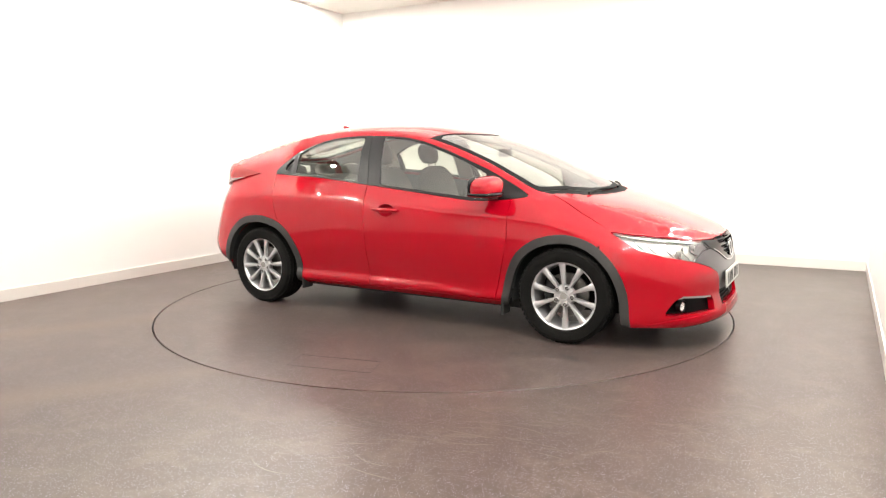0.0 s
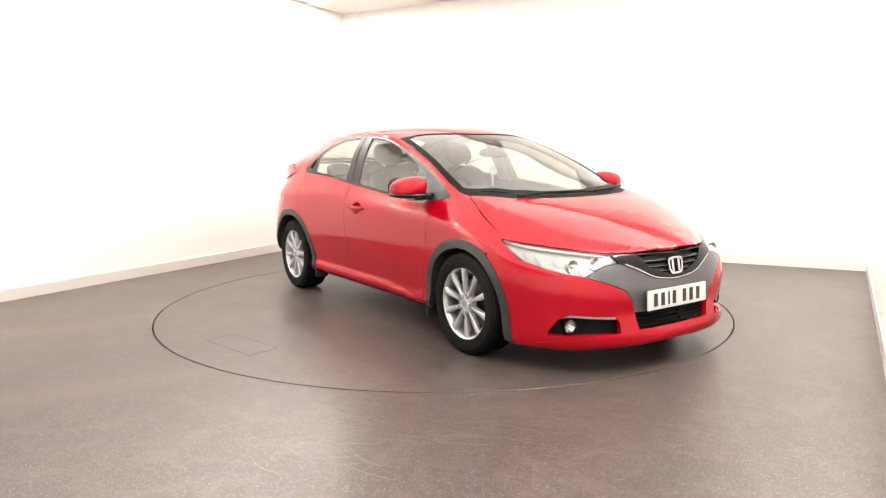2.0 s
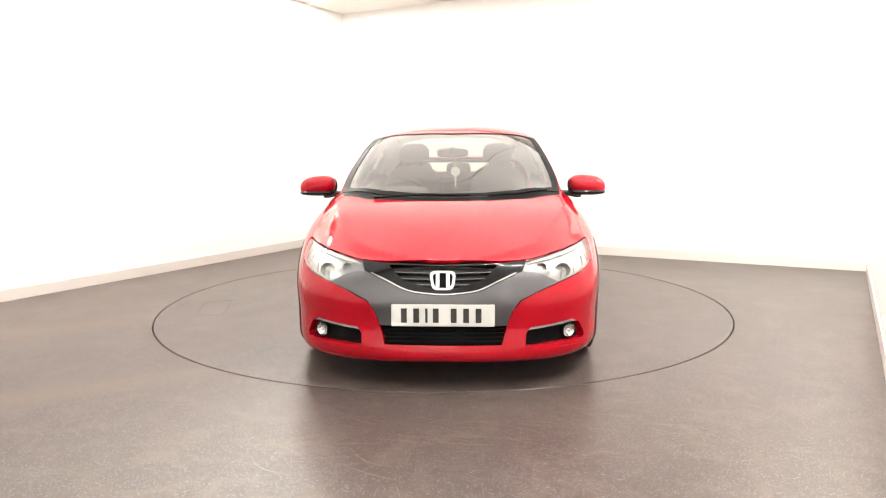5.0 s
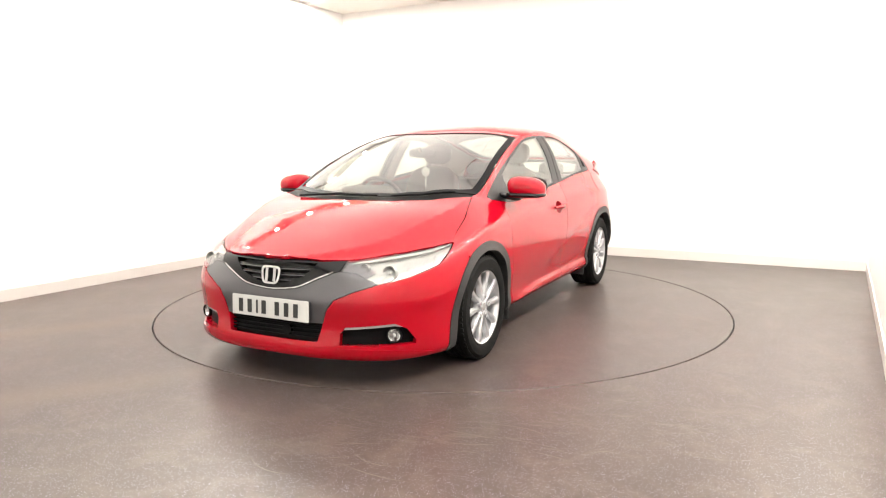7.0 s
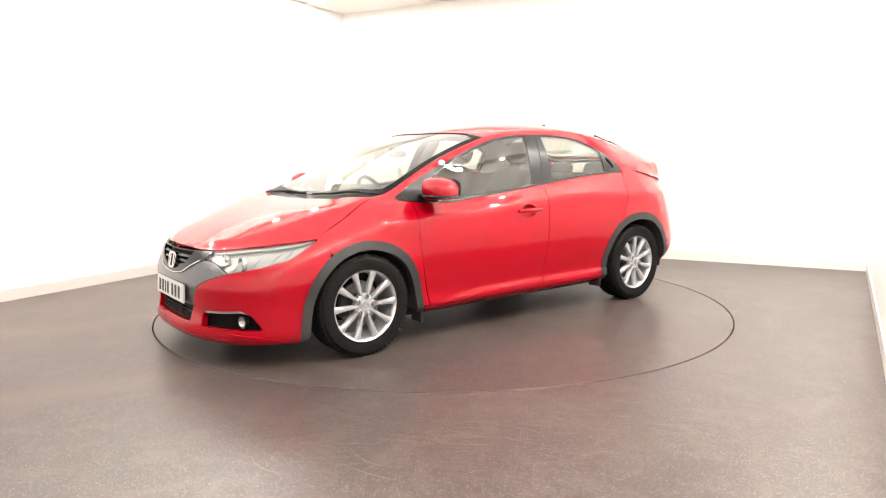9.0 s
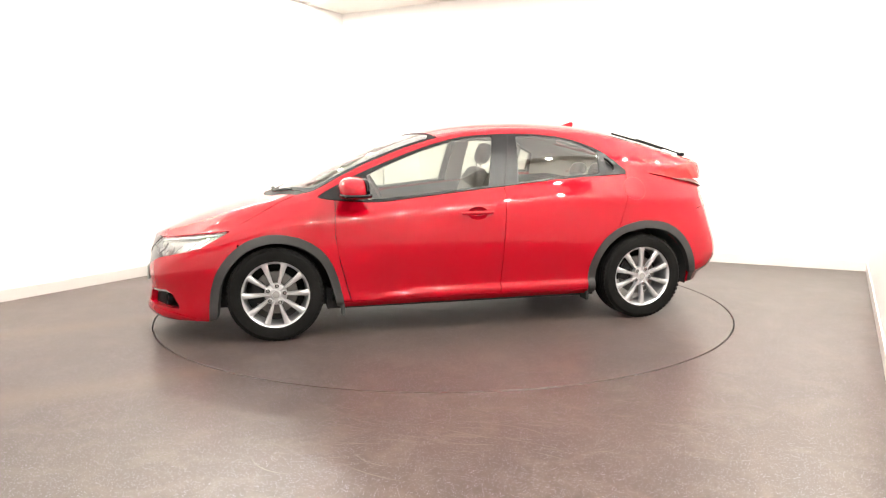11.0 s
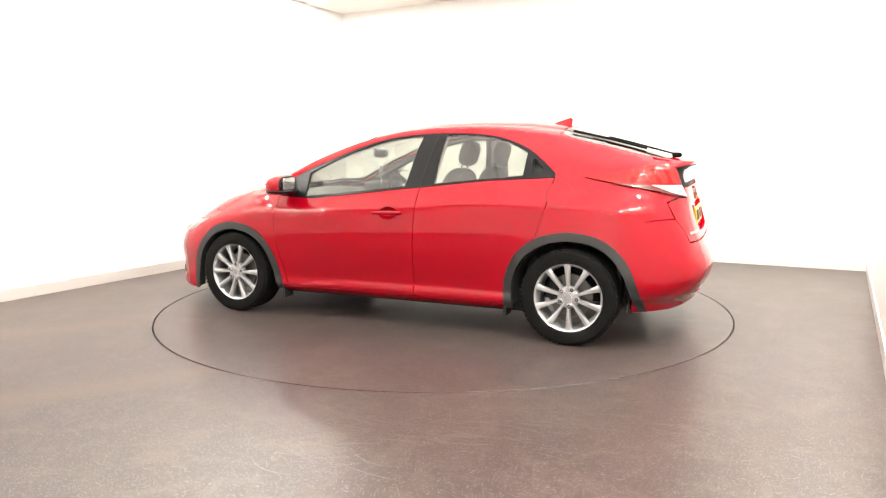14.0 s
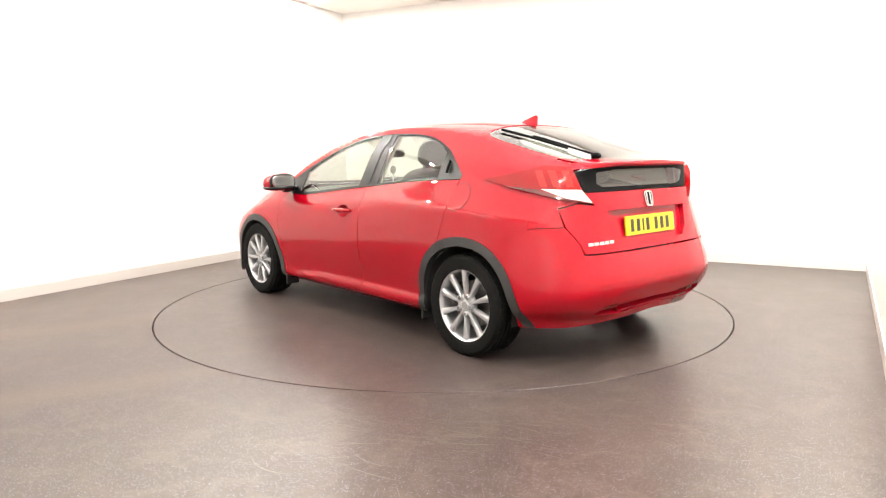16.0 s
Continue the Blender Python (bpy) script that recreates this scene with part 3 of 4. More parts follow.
def cut_at(curve, x):
    for p, q in zip(curve, curve[1:]):
        if min(p[0], q[0]) <= x <= max(p[0], q[0]) and p[0] != q[0]:
            return p[1] + (q[1] - p[1]) * (x - p[0]) / (q[0] - p[0])
    return curve[-1][1]


def tucked(p, cx):
    """A place on an arch's edge, drawn a little way in under the cladding."""
    d = Vector((p[0] - cx, p[1] - 0.305))
    d *= (d.length - 0.018) / d.length
    return (cx + d.x, 0.305 + d.y)


def lamp_swell(a, z):
    """How far the tail lamp stands out of the body: most at its upper rear corner."""
    a = abs(a)
    along = max(0.0, min(1.0, (70 - a) / 28))
    up = max(0.0, min(1.0, (z - .92) / .16))
    return 0.004 + 0.024 * along ** 1.3 * (0.25 + 0.75 * up)


def flank(side):
    """Doors, wing, quarter, sill, windows and cladding of one side."""
    view = "left" if side > 0 else "right"
    plain = dict(depth=0.016, res=0.022)
    # front door
    cup = [(-0.055 + 0.070 * math.cos(a), .800 + 0.044 * math.sin(a)) for a in (2 * math.pi * k / 28 for k in range(28))]
    door = panels("front_door", [(
        [(0.892, cut_at(belt, 0.892) - .004)] + [(x, cut_at(belt, x) - .004) for x in (0.8, 0.7, 0.6, 0.5, 0.4, 0.25, 0.1, -0.05, -0.15, -0.262)]
        + [(-0.240, .60), (-0.225, .238)] + [(0.805, .238)] + list(reversed(curve2(DOOR_FRONT_EDGE)))[1:], view, dict(depth=0.016, res=0.022, holes=(cup,)))], RED, car)
    glass_f = curve2([(0.672, 1.064), (0.531, 1.130), (0.343, 1.206), (0.112, 1.279), (-0.063, 1.312), (-0.222, 1.324)]) \
        + [(-0.155, .990), (-0.144, .980), (0.415, .922), (0.677, .899)]
    panels("window_glass", [(glass_f, view, dict(depth=0.0, off=-0.004, res=0.05))], GLASS, door, "lightly tinted window glass")
    # rear door
    foot = [(x, .238) for x in (-0.2295, -0.5, -0.8, -0.884)]
    rear = panels("rear_door", [(
        [(-0.2665, cut_at(belt, -0.2665) - .004)] + [(-0.2445, .60), foot[0]] + foot[1:]
        + [p for p in arch_r if .25 < p[1] < .664 and p[0] > -1.085] + curve2(DOOR_REAR_EDGE)
        + [(x, cut_at(belt, x) - .004) for x in (-1.1, -1.0, -0.9, -0.8, -0.65, -0.5, -0.35)], view, plain)], RED, car)
    glass_r = curve2([(-0.396, 1.325), (-0.483, 1.328), (-0.691, 1.314), (-0.855, 1.274), (-0.994, 1.208)]) + [(-0.982, 1.056), (-0.682, 1.032), (-0.366, .999)]
    panels("window_glass", [(glass_r, view, dict(depth=0.0, off=-0.004, res=0.05))], GLASS, rear, "lightly tinted window glass")
    # black surround of both windows, with the pillar between them
    outer = window_top[:-1] + belt[:-1] + [belt[-1]]
    outer = [p for i, p in enumerate(outer) if i == 0 or math.dist(p, outer[i - 1]) > 0.004]
    grip = [(-1.038, 1.085), (-1.038, 1.165), (-1.062, 1.155), (-1.105, 1.108), (-1.10, 1.078)]
    panels("window_surround", [(outer, view, dict(depth=0.022, off=-0.001, res=0.03, holes=(glass_f, glass_r, grip)))], PILLAR, car, "satin dark grey window surround and pillar")
    panels("hidden_handle", [(grip, view, dict(depth=0.0, off=-0.03, res=0.03))], DARK, rear, "black door pull hidden in the rear pillar")
    for a, b in (((-0.262, .985), (-0.336, 1.330)),):
        groove = [(a[0], a[1]), (a[0] - .010, a[1]), (b[0] - .010, b[1]), (b[0], b[1])]
        panels("pillar_groove", [(groove, view, dict(depth=0.002, off=0.0015, res=0.03))], DARK, rear)
    # wing
    cut = [(x, on_shell("top", x, y)[0].z) for x, y in HOOD_CUT]
    nose = [tucked(p, 1.292) for p in arch_f if p[0] > 0.85 and p[0] < 1.52 and p[1] > .235]
    panels("front_wing", [(
        [(1.14, .937), (1.06, .953), (1.004, .930), (0.998, .917), (0.95, .908), (0.897, .902)] + [(0.905, .663), (0.875, .495), (0.812, .240)] + nose
        + [(1.512, .640), (1.54, .668), (1.560, cut[0][1] - .012)] + cut[:-1], view, plain)], RED, car)
    # roof side and front pillar
    panels("roof_rail", [(rail_run(1.10, -1.19, "side", steps=60) + list(window_top), view, dict(depth=0.012, res=0.02))], RED, car)
    # rear quarter, with the corner round to the tailgate
    rearward = [tucked(p, -1.305) for p in arch_r if -1.575 < p[0] < -1.079 and p[1] > .42]
    panels("rear_quarter", [
        (rail_run(-1.19, -1.75, "side") + [(-1.75, .9), (-1.75, .789), (-1.70, .768), (-1.63, .722), (-1.575, .662)] + rearward[::-1]
         + [(-1.084, .668), (-1.103, .693), (-1.162, .882), (-1.190, 1.045), (-1.192, 1.075)], view, plain),
        ([(side * a, b) for a, b in [(51.5, .783), (52, .9), (50, 1.05), (46, 1.145), (42, 1.163), (38, 1.160), (34.2, 1.149), (33, 1.0), (33, .93), (39.1, .903), (37.5, .805), (44, .802), (49, .787)]], "rear", dict(depth=0.012, off=-0.0015, res=0.024))], RED, car)
    # fuel flap
    if side > 0:
        cap = [(-1.232 + 0.082 * math.cos(a), .945 + 0.078 * math.sin(a)) for a in (2 * math.pi * k / 28 for k in range(28))]
        seam = [(-1.232 + 0.085 * math.cos(a), .945 + 0.081 * math.sin(a)) for a in (2 * math.pi * k / 40 for k in range(40))]
        hole = [(-1.232 + 0.0815 * math.cos(a), .945 + 0.0775 * math.sin(a)) for a in (2 * math.pi * k / 40 for k in range(40))]
        panels("flap_seam", [(seam, view, dict(depth=0.0, off=0.0012, res=0.02, holes=(hole,)))], DARK, car)
        panels("fuel_flap", [(cap, view, dict(depth=0.004, off=0.0022, res=0.02))], RED, car)
    # sill
    panels("sill", [([(0.86, .232), (-0.884, .232), (-0.884, .195), (0.86, .190)], view, dict(depth=0.03, res=0.03))], RED, car)
    # wheel-arch cladding, proud of the body
    for curve, cx in ((arch_f, 1.292), (arch_r, -1.305)):
        zc = 0.305
        k = [p for p in curve]
        inner = []
        for x, z in reversed(k):
            d = Vector((x - cx, z - zc))
            shrink = 0.054
            d = d.normalized() * (d.length - shrink)
            inner.append((cx + d.x, zc + d.y))
        panels("arch_cladding", [(k + inner, view, dict(depth=0.05, off=0.006, res=0.022))], TRIM, car, "matt grey plastic wheel-arch cladding")
    # handle with its cup
    s = side
    y = on_shell(view, -0.05, .805)[0].y * s
    v, f, nn = panel_data(cup, view, off=0.0, depth=0.0, res=0.012)
    for i, q in enumerate(v):
        e = min(1.0, ((q.x + 0.055) / 0.070) ** 2 + ((q.z - .800) / 0.044) ** 2)
        q.y -= s * 0.042 * (1 - e * e)
    child("handle_cup", mesh_of("handle_cup", v, f, RED), door, "hollow red finger cup")
    bm = bmesh.new()
    pts = [Vector((-0.162 + 0.22 * k / 12, s * (y + 0.012 + 0.022 * math.sin(math.pi * k / 12)), .806 - 0.004 * k / 12)) for k in range(13)]
    rings = []
    for i, p in enumerate(pts):
        h = 0.015 * (0.55 + 0.45 * math.sin(math.pi * min(1, (i + 1.5) / 14)))
        rings.append([bm.verts.new(p + Vector((0, s * 0.011 * math.cos(a), h * math.sin(a)))) for a in (2 * math.pi * k / 12 for k in range(12))])
    for p, q in zip(rings, rings[1:]):
        for k in range(12):
            bm.faces.new((p[k], p[(k + 1) % 12], q[(k + 1) % 12], q[k]))
    bm.faces.new(rings[0])
    bm.faces.new(rings[-1])
    part("door_handle", bm, RED, door)
    # mirror
    bm = bmesh.new()
    m = Matrix.Translation((0.765, s * 0.925, .978)) @ pose(0, 0, 0, 0, 0, s * 8)
    blob(bm, (0.012, 0, 0.004), (0.100, 0.124, 0.072), 2.5, m, 24)
    for v in bm.verts:
        q = m.inverted() @ v.co
        if q.x < -0.03:
            q.x = -0.03 + (q.x + 0.03) * 0.35
        q.z += 0.012 * (q.y * s) / -0.11
        if q.z < -0.030:
            q.z = -0.030
        v.co = m @ q
    mirror = part("door_mirror", bm, RED, car, "red door mirror with a black foot")
    bm = bmesh.new()
    blob(bm, (0.010, 0, 0), (0.106, 0.128, 0.024), 2.6, Matrix.Translation((0.765, s * 0.922, .939)) @ pose(0, 0, 0, 0, 0, s * 8), 20)
    part("mirror_base", bm, BLACK, mirror, "black lower half of the mirror")
    bm = bmesh.new()
    blob(bm, (0, 0, 0), (0.05, 0.075, 0.018), 3, Matrix.Translation((0.79, s * 0.815, .925)) @ pose(0, 0, 0, -s * 12), 14)
    part("mirror_arm", bm, BLACK, mirror)
    bm = bmesh.new()
    blob(bm, (0, 0, 0), (0.016, 0.122, 0.064), 3.0, m @ Matrix.Translation((-0.040, 0, 0.008)), 22)
    part("mirror_bezel", bm, BLACK, mirror, "black shell round the mirror glass")
    bm = bmesh.new()
    blob(bm, (0, 0, 0), (0.003, 0.106, 0.050), 4, m @ Matrix.Translation((-0.0565, 0, 0.010)), 20)
    part("mirror_glass", bm, MIRROR, mirror, "silvered mirror glass")
    # headlamp: bowl, lamps, divider, then the clear cover
    lens = [(22.3, .655), (20.6, .607), (24.6, .600), (30.4, .546), (39.2, .582), (47.2, .624)] + [q for q in reversed(NOSE_TOP) if q[0] > 23]
    lens = [(s * a, b) for a, b in lens]
    bowl = panels("headlamp", [(lens, "front", dict(depth=0.0, off=-0.028, res=0.02))], REFLECTOR, car, "clear-glazed headlamp with chrome reflectors")
    panels("lamp_cover", [(lens, "front", dict(depth=0.03, off=0.001, res=0.025))], LENS, bowl, "clear lamp cover")
    for f, z, r in ((33.5, .606, .036), (27.0, .628, .024)):
        p, n = on_shell("front", s * f, z)
        m = Matrix.Translation(p - n * 0.022) @ Vector((1, 0, 0.1)).to_track_quat("Y", "Z").to_matrix().to_4x4()
        bm = bmesh.new()
        lathe(bm, [(0.001, -0.022), (r * .5, -0.02), (r * .86, -0.006), (r, 0.012), (r * 1.1, 0.012), (r * 1.12, -0.01)], 24, m)
        part("lamp_bowl", bm, REFLECTOR, bowl)
        bm = bmesh.new()
        blob(bm, (0, 0, 0), (r * .30, 0.010, r * .30), 2.0, m, 14)
        part("bulb", bm, LAMP_CLEAR, bowl)
    inner = [(s * a, b) for a, b in [(22.3, .655), (20.8, .609), (24.6, .602), (27.2, .577), (29.6, .604), (28.0, .640)] + [q for q in reversed(NOSE_TOP) if 23 < q[0] < 27.5]]
    panels("lamp_divider", [(inner, "front", dict(depth=0.006, off=-0.016, res=0.02))], GREY, bowl, "satin grey inner section of the lamp")
    for a, z0 in ((31.0, .556), (36.5, .578), (42.0, .606), (45.5, .626)):
        facet = [(s * u, v) for u, v in [(a, z0), (a + .45, z0 + .002), (a + 2.2, z0 + .052), (a + 1.75, z0 + .052)]]
        panels("lamp_facet", [(facet, "front", dict(depth=0.004, off=-0.014, res=0.02))], GREY, bowl)
    top = [q for q in NOSE_TOP if q[0] > 23]
    brow = [(s * a, b) for a, b in top + [(a - 1.0, b - .012) for a, b in reversed(top[:-1])]]
    panels("lamp_brow", [(brow, "front", dict(depth=0.01, off=-0.012, res=0.02))], REFLECTOR, bowl, "grey strip along the lamp's upper edge")
    # fog lamp nest
    pod = [(s * a, b) for a, b in [(20.5, .230), (20.7, .290), (22.0, .322), (34.3, .340), (37.3, .312), (39.8, .245), (39.6, .224), (31.5, .226)]]
    nest = panels("fog_lamp_nest", [(pod, "front", dict(depth=0.0, off=-0.04, res=0.02))], GRID, car, "black plastic fog lamp nest")
    strip = [(s * a, b) for a, b in [(21.6, .309), (22.0, .324), (34.3, .342), (37.0, .318), (34.0, .327)]]
    panels("nest_strip", [(strip, "front", dict(depth=0.02, off=-0.004, res=0.015))], STRIP, nest, "silver-grey strip over the nest")
    p, n = on_shell("front", s * 34.2, .276)
    m = Matrix.Translation(p - n * 0.020) @ Vector((1, s * 0.3, 0)).to_track_quat("Y", "Z").to_matrix().to_4x4()
    bm = bmesh.new()
    lathe(bm, [(0.040, -0.02), (0.040, 0.008), (0.036, 0.012), (0.033, 0.004)], 28, m)
    fog = part("fog_lamp", bm, GRID, nest, "round clear fog lamp")
    bm = bmesh.new()
    lathe(bm, [(0.001, -0.016), (0.012, -0.015), (0.024, -0.008), (0.033, 0.003)], 28, m)
    part("fog_reflector", bm, CHROME, fog)
    bm = bmesh.new()
    blob(bm, (0, 0, 0), (0.010, 0.008, 0.010), 2.0, m, 12)
    part("bulb", bm, LAMP_CLEAR, fog)
    bm = bmesh.new()
    lathe(bm, [(0.001, 0.008), (0.02, 0.007), (0.034, 0.003)], 28, m)
    part("fog_lens", bm, LENS, fog, "clear domed fog lamp lens")
    # tail lamp
    tail = [(s * a, b) for a, b in curve2([(64.0, 1.050), (52.9, 1.078), (42.6, 1.112)]) + [(34.6, 1.107), (32.3, 1.004), (27.7, .920)] + curve2([(36.6, .940), (44.6, .976), (53.7, 1.012), (62.5, 1.043)])]
    lamp = panels("tail_lamp", [(tail, "rear", dict(depth=0.05, off=lamp_swell, res=0.02))], LAMP_RED, car, "long red tail lamp with a clear lower section")
    white = [(s * a, b) for a, b in [(43.2, 1.000), (32.4, .997), (28.7, .927), (36.6, .952)]]
    panels("reversing_lens", [(white, "rear", dict(depth=0.004, off=lambda a, z: lamp_swell(a, z) + 0.003, res=0.02))], LAMP_CLEAR, lamp, "clear reversing lamp lens")
    under = [(55, 1.012), (44.6, .977), (36.6, .941), (28.6, .922)]
    edge = [(s * a, b) for a, b in under + [(36.6, .950), (44.2, .998)]]
    panels("lens_edge", [(edge, "rear", dict(depth=0.003, off=lambda a, z: lamp_swell(a, z) + 0.0015, res=0.02))], LAMP_DARK, lamp, "dark lower edge of the lens")
    for a1, a2 in ((44.5, 42.5), (41.0, 39.0), (37.5, 35.5)):
        rib = [(s * a, b) for a, b in [(a1, 1.090), (a2, 1.092), (a2 - 1.2, 1.01), (a1 - 1.2, 1.012)]]
        panels("lens_rib", [(rib, "rear", dict(depth=0.003, off=lambda a, z: lamp_swell(a, z) + 0.0012, res=0.02))], LAMP_PALE, lamp)


MIRROR = material("mirror_silver", (0.9, 0.9, 0.9), 0.02, 1.0)
PILLAR = mottle(material("satin_grey_trim", (0.007, 0.007, 0.0077), 0.34), 60, (0.0056, 0.0056, 0.0063), (0.0084, 0.0084, 0.0091), bump=0.05)
shader(PILLAR).inputs["Specular IOR Level"].default_value = 0.22
GRID = material("black_grained_plastic", (0.0025, 0.0025, 0.003), 0.5)
shader(GRID).inputs["Specular IOR Level"].default_value = 0.08
flank(1)
flank(-1)


def top_panels():
    # bonnet: front edge over the lamps and the grille, then the cut along the wings
    hood = [(2.088, 0.0)] + HOOD_EDGE
    hood += [(x, y - 0.003) for x, y in HOOD_CUT[1:]] + [(1.20, .66), (1.30, .50), (1.352, .25), (1.362, 0.0)]
    panels("bonnet", [(mirrored_top(hood), "top", dict(depth=0.016, res=0.024))], RED, car)
    cowl = [(1.358, 0.0), (1.348, .25), (1.296, .50), (1.196, .66), (1.12, .706), (1.08, .70), (1.14, .63), (1.24, .45), (1.285, .22), (1.295, 0)]
    panels("scuttle", [(mirrored_top(cowl), "top", dict(depth=0.01, off=-0.004, res=0.03))], GRID, car, "black plastic scuttle below the windscreen")
    edge_in = [(x, y - 0.006) for x, y in rail_run(1.07, 0.175, "top")]
    screen = [(1.29, 0.0), (1.28, .22), (1.235, .45), (1.135, .63)] + edge_in + [(0.20, .50), (0.26, .30), (0.285, 0)]
    inner = [(1.255, 0.0), (1.245, .22), (1.20, .43), (1.10, .60)] + [(x, y - 0.046) for x, y in rail_run(1.03, 0.235, "top")] + [(0.212, .50), (0.272, .30), (0.297, 0)]
    wind = panels("windscreen", [(mirrored_top(screen), "top", dict(depth=0.0, off=-0.003, res=0.05))], GLASS, car, "clear raked windscreen")
    panels("screen_border", [(mirrored_top(screen), "top", dict(depth=0.004, off=0.0005, res=0.04, holes=(mirrored_top(inner),)))], GRID, wind, "black printed border of the screen")
    roof = [(0.280, 0.0), (0.255, .30), (0.195, .50), (0.165, .62)] + rail_run(0.165, -1.16, "top", steps=50) + [(-1.165, .50), (-1.155, .30), (-1.15, 0)]
    panels("roof", [(mirrored_top(roof), "top", dict(depth=0.012, res=0.03))], RED, car)
    # tailgate window and its red frame
    pane = curve2([(-1.16, 0.0), (-1.162, .30), (-1.172, .48), (-1.205, .552), (-1.30, .572), (-1.46, .572), (-1.64, .565), (-1.79, .53), (-1.885, .38), (-1.925, .18), (-1.93, 0.0)])
    frame_out = [(-1.154, 0.0), (-1.159, .30), (-1.168, .50), (-1.168, .5845)] + [(x, y * 0.992) for x, y in rail_run(-1.17, -1.955, "top", steps=60)] + [(-1.970, .36), (-1.975, .20), (-1.976, 0.0)]
    gate = panels("tailgate", [
        (mirrored_top(frame_out), "top", dict(depth=0.012, off=-0.0005, res=0.024, holes=(mirrored_top(pane),))),
        (mirrored([(0, 1.152), (20, 1.150), (33, 1.146), (36.0, 1.134), (34.6, 1.108), (19, 1.125), (0, 1.124)]), "rear", dict(depth=0.02, off=0.001, res=0.02)),
        (mirrored([(0, .985), (30.2, .982), (27.5, .915), (33, .925), (38.8, .896), (37.0, .800), (33.3, .719), (32.0, .660), (0, .660)]), "rear",
         dict(depth=0.03, res=0.022, holes=(mirrored([(0, .883), (22.5, .880), (20.5, .76), (17, .700), (0, .694)]),))),
        (mirrored([(0, .889), (23, .884), (21, .75), (17, .694), (0, .688)]), "rear", dict(depth=0.0, off=-0.028, res=0.03))], RED, car)
    panels("rear_window", [(mirrored_top(pane), "top", dict(depth=0.0, off=-0.003, res=0.05))], GLASS, gate, "sloping tailgate window")
    small = [(min(-1.20, x * 0.985 - 0.02), y * 0.93) for x, y in pane]
    panels("window_border", [(mirrored_top(pane), "top", dict(depth=0.003, off=-0.006, res=0.04, holes=(mirrored_top(small),)))], BLACK, gate, "black printed border of the rear window")
    low = [(0, 1.122), (19, 1.123), (34.0, 1.102), (31.9, 1.044), (30.3, .988), (20, .989), (0, .990)]
    view = [(0, 1.102), (18, 1.100), (26, 1.085), (25.4, 1.03), (23, 1.012), (0, 1.012)]
    panels("lower_window", [(mirrored(low), "rear", dict(depth=0.01, off=-0.012, res=0.02, holes=(mirrored(view),)))], GRID, gate, "black band round the lower rear window")
    panels("lower_glass", [(mirrored(view), "rear", dict(depth=0.0, off=-0.013, res=0.04))], GLASS, gate, "upright lower rear window")
    # rear plate with bars for its characters
    p, n = on_shell("rear", 0, .785)
    plate_at = Matrix.Translation((p.x + 0.012, 0, .785)) @ pose(0, 0, 0, 0, 8, 0)
    number_plate(plate_at, -1, PLATE_YELLOW, gate, "yellow rear registration plate")
    # emblem: a plain chrome tile with rounded corners
    emblem("rear", 0.0, .930, 0.050, 0.046, gate)
    for k in range(5):
        a = 31.0 - k * 1.9
        panels("script_bar", [([(a, .699 + .0012 * k), (a - 1.6, .700 + .0012 * k), (a - 1.6, .717 + .0012 * k), (a, .716 + .0012 * k)], "rear", dict(depth=0.004, off=0.005, res=0.03))], CHROME, gate)
    # rear wiper
    bm = bmesh.new()
    pts = [Vector((-1.86, .385, 0)), Vector((-1.72, .40, 0)), Vector((-1.58, .415, 0)), Vector((-1.45, .43, 0))]
    path = []
    for q in pts:
        s, nn = on_shell("top", q.x, q.y)
        path.append(s + nn * 0.020)
    tube(bm, path, 0.006, 8)
    arm = part("rear_wiper", bm, GRID, gate, "black rear wiper lying on the glass")
    bm = bmesh.new()
    path = []
    for k in range(9):
        s, nn = on_shell("top", -1.225 - 0.465 * k / 8, .462 - 0.052 * k / 8)
        path.append(s + nn * 0.010)
    tube(bm, path, 0.008, 8)
    part("wiper_blade", bm, RUBBER, arm)
    bm = bmesh.new()
    s, nn = on_shell("top", -1.87, .385)
    blob(bm, s + nn * 0.016, (0.032, 0.018, 0.018), 2.4, None, 14)
    part("wiper_cap", bm, GRID, arm)
    # fin aerial
    bm = bmesh.new()
    rows = []
    for k in range(11):
        u = k / 10
        x = -0.945 - 0.150 * u
        h = 0.072 * u ** 1.25 if u < 0.97 else 0.072 * 0.75
        x += -0.02 * (h / 0.068) * u
        wdt = 0.030 * math.sin(math.pi * (0.12 + 0.8 * u)) + 0.004
        zb = smooth(CROWN, x) - 0.004
        rows.append([bm.verts.new(v) for v in ((x, wdt, zb), (x, wdt * .55, zb + h * .35), (x - .004, 0.006, zb + h), (x - .004, -0.006, zb + h), (x, -wdt * .55, zb + h * .35), (x, -wdt, zb))])
    for a, b in zip(rows, rows[1:]):
        for k in range(5):
            bm.faces.new((a[k], a[k + 1], b[k + 1], b[k]))
    bm.faces.new(rows[0])
    bm.faces.new(rows[-1])
    part("roof_aerial", bm, RED, car, "red shark-fin roof aerial")


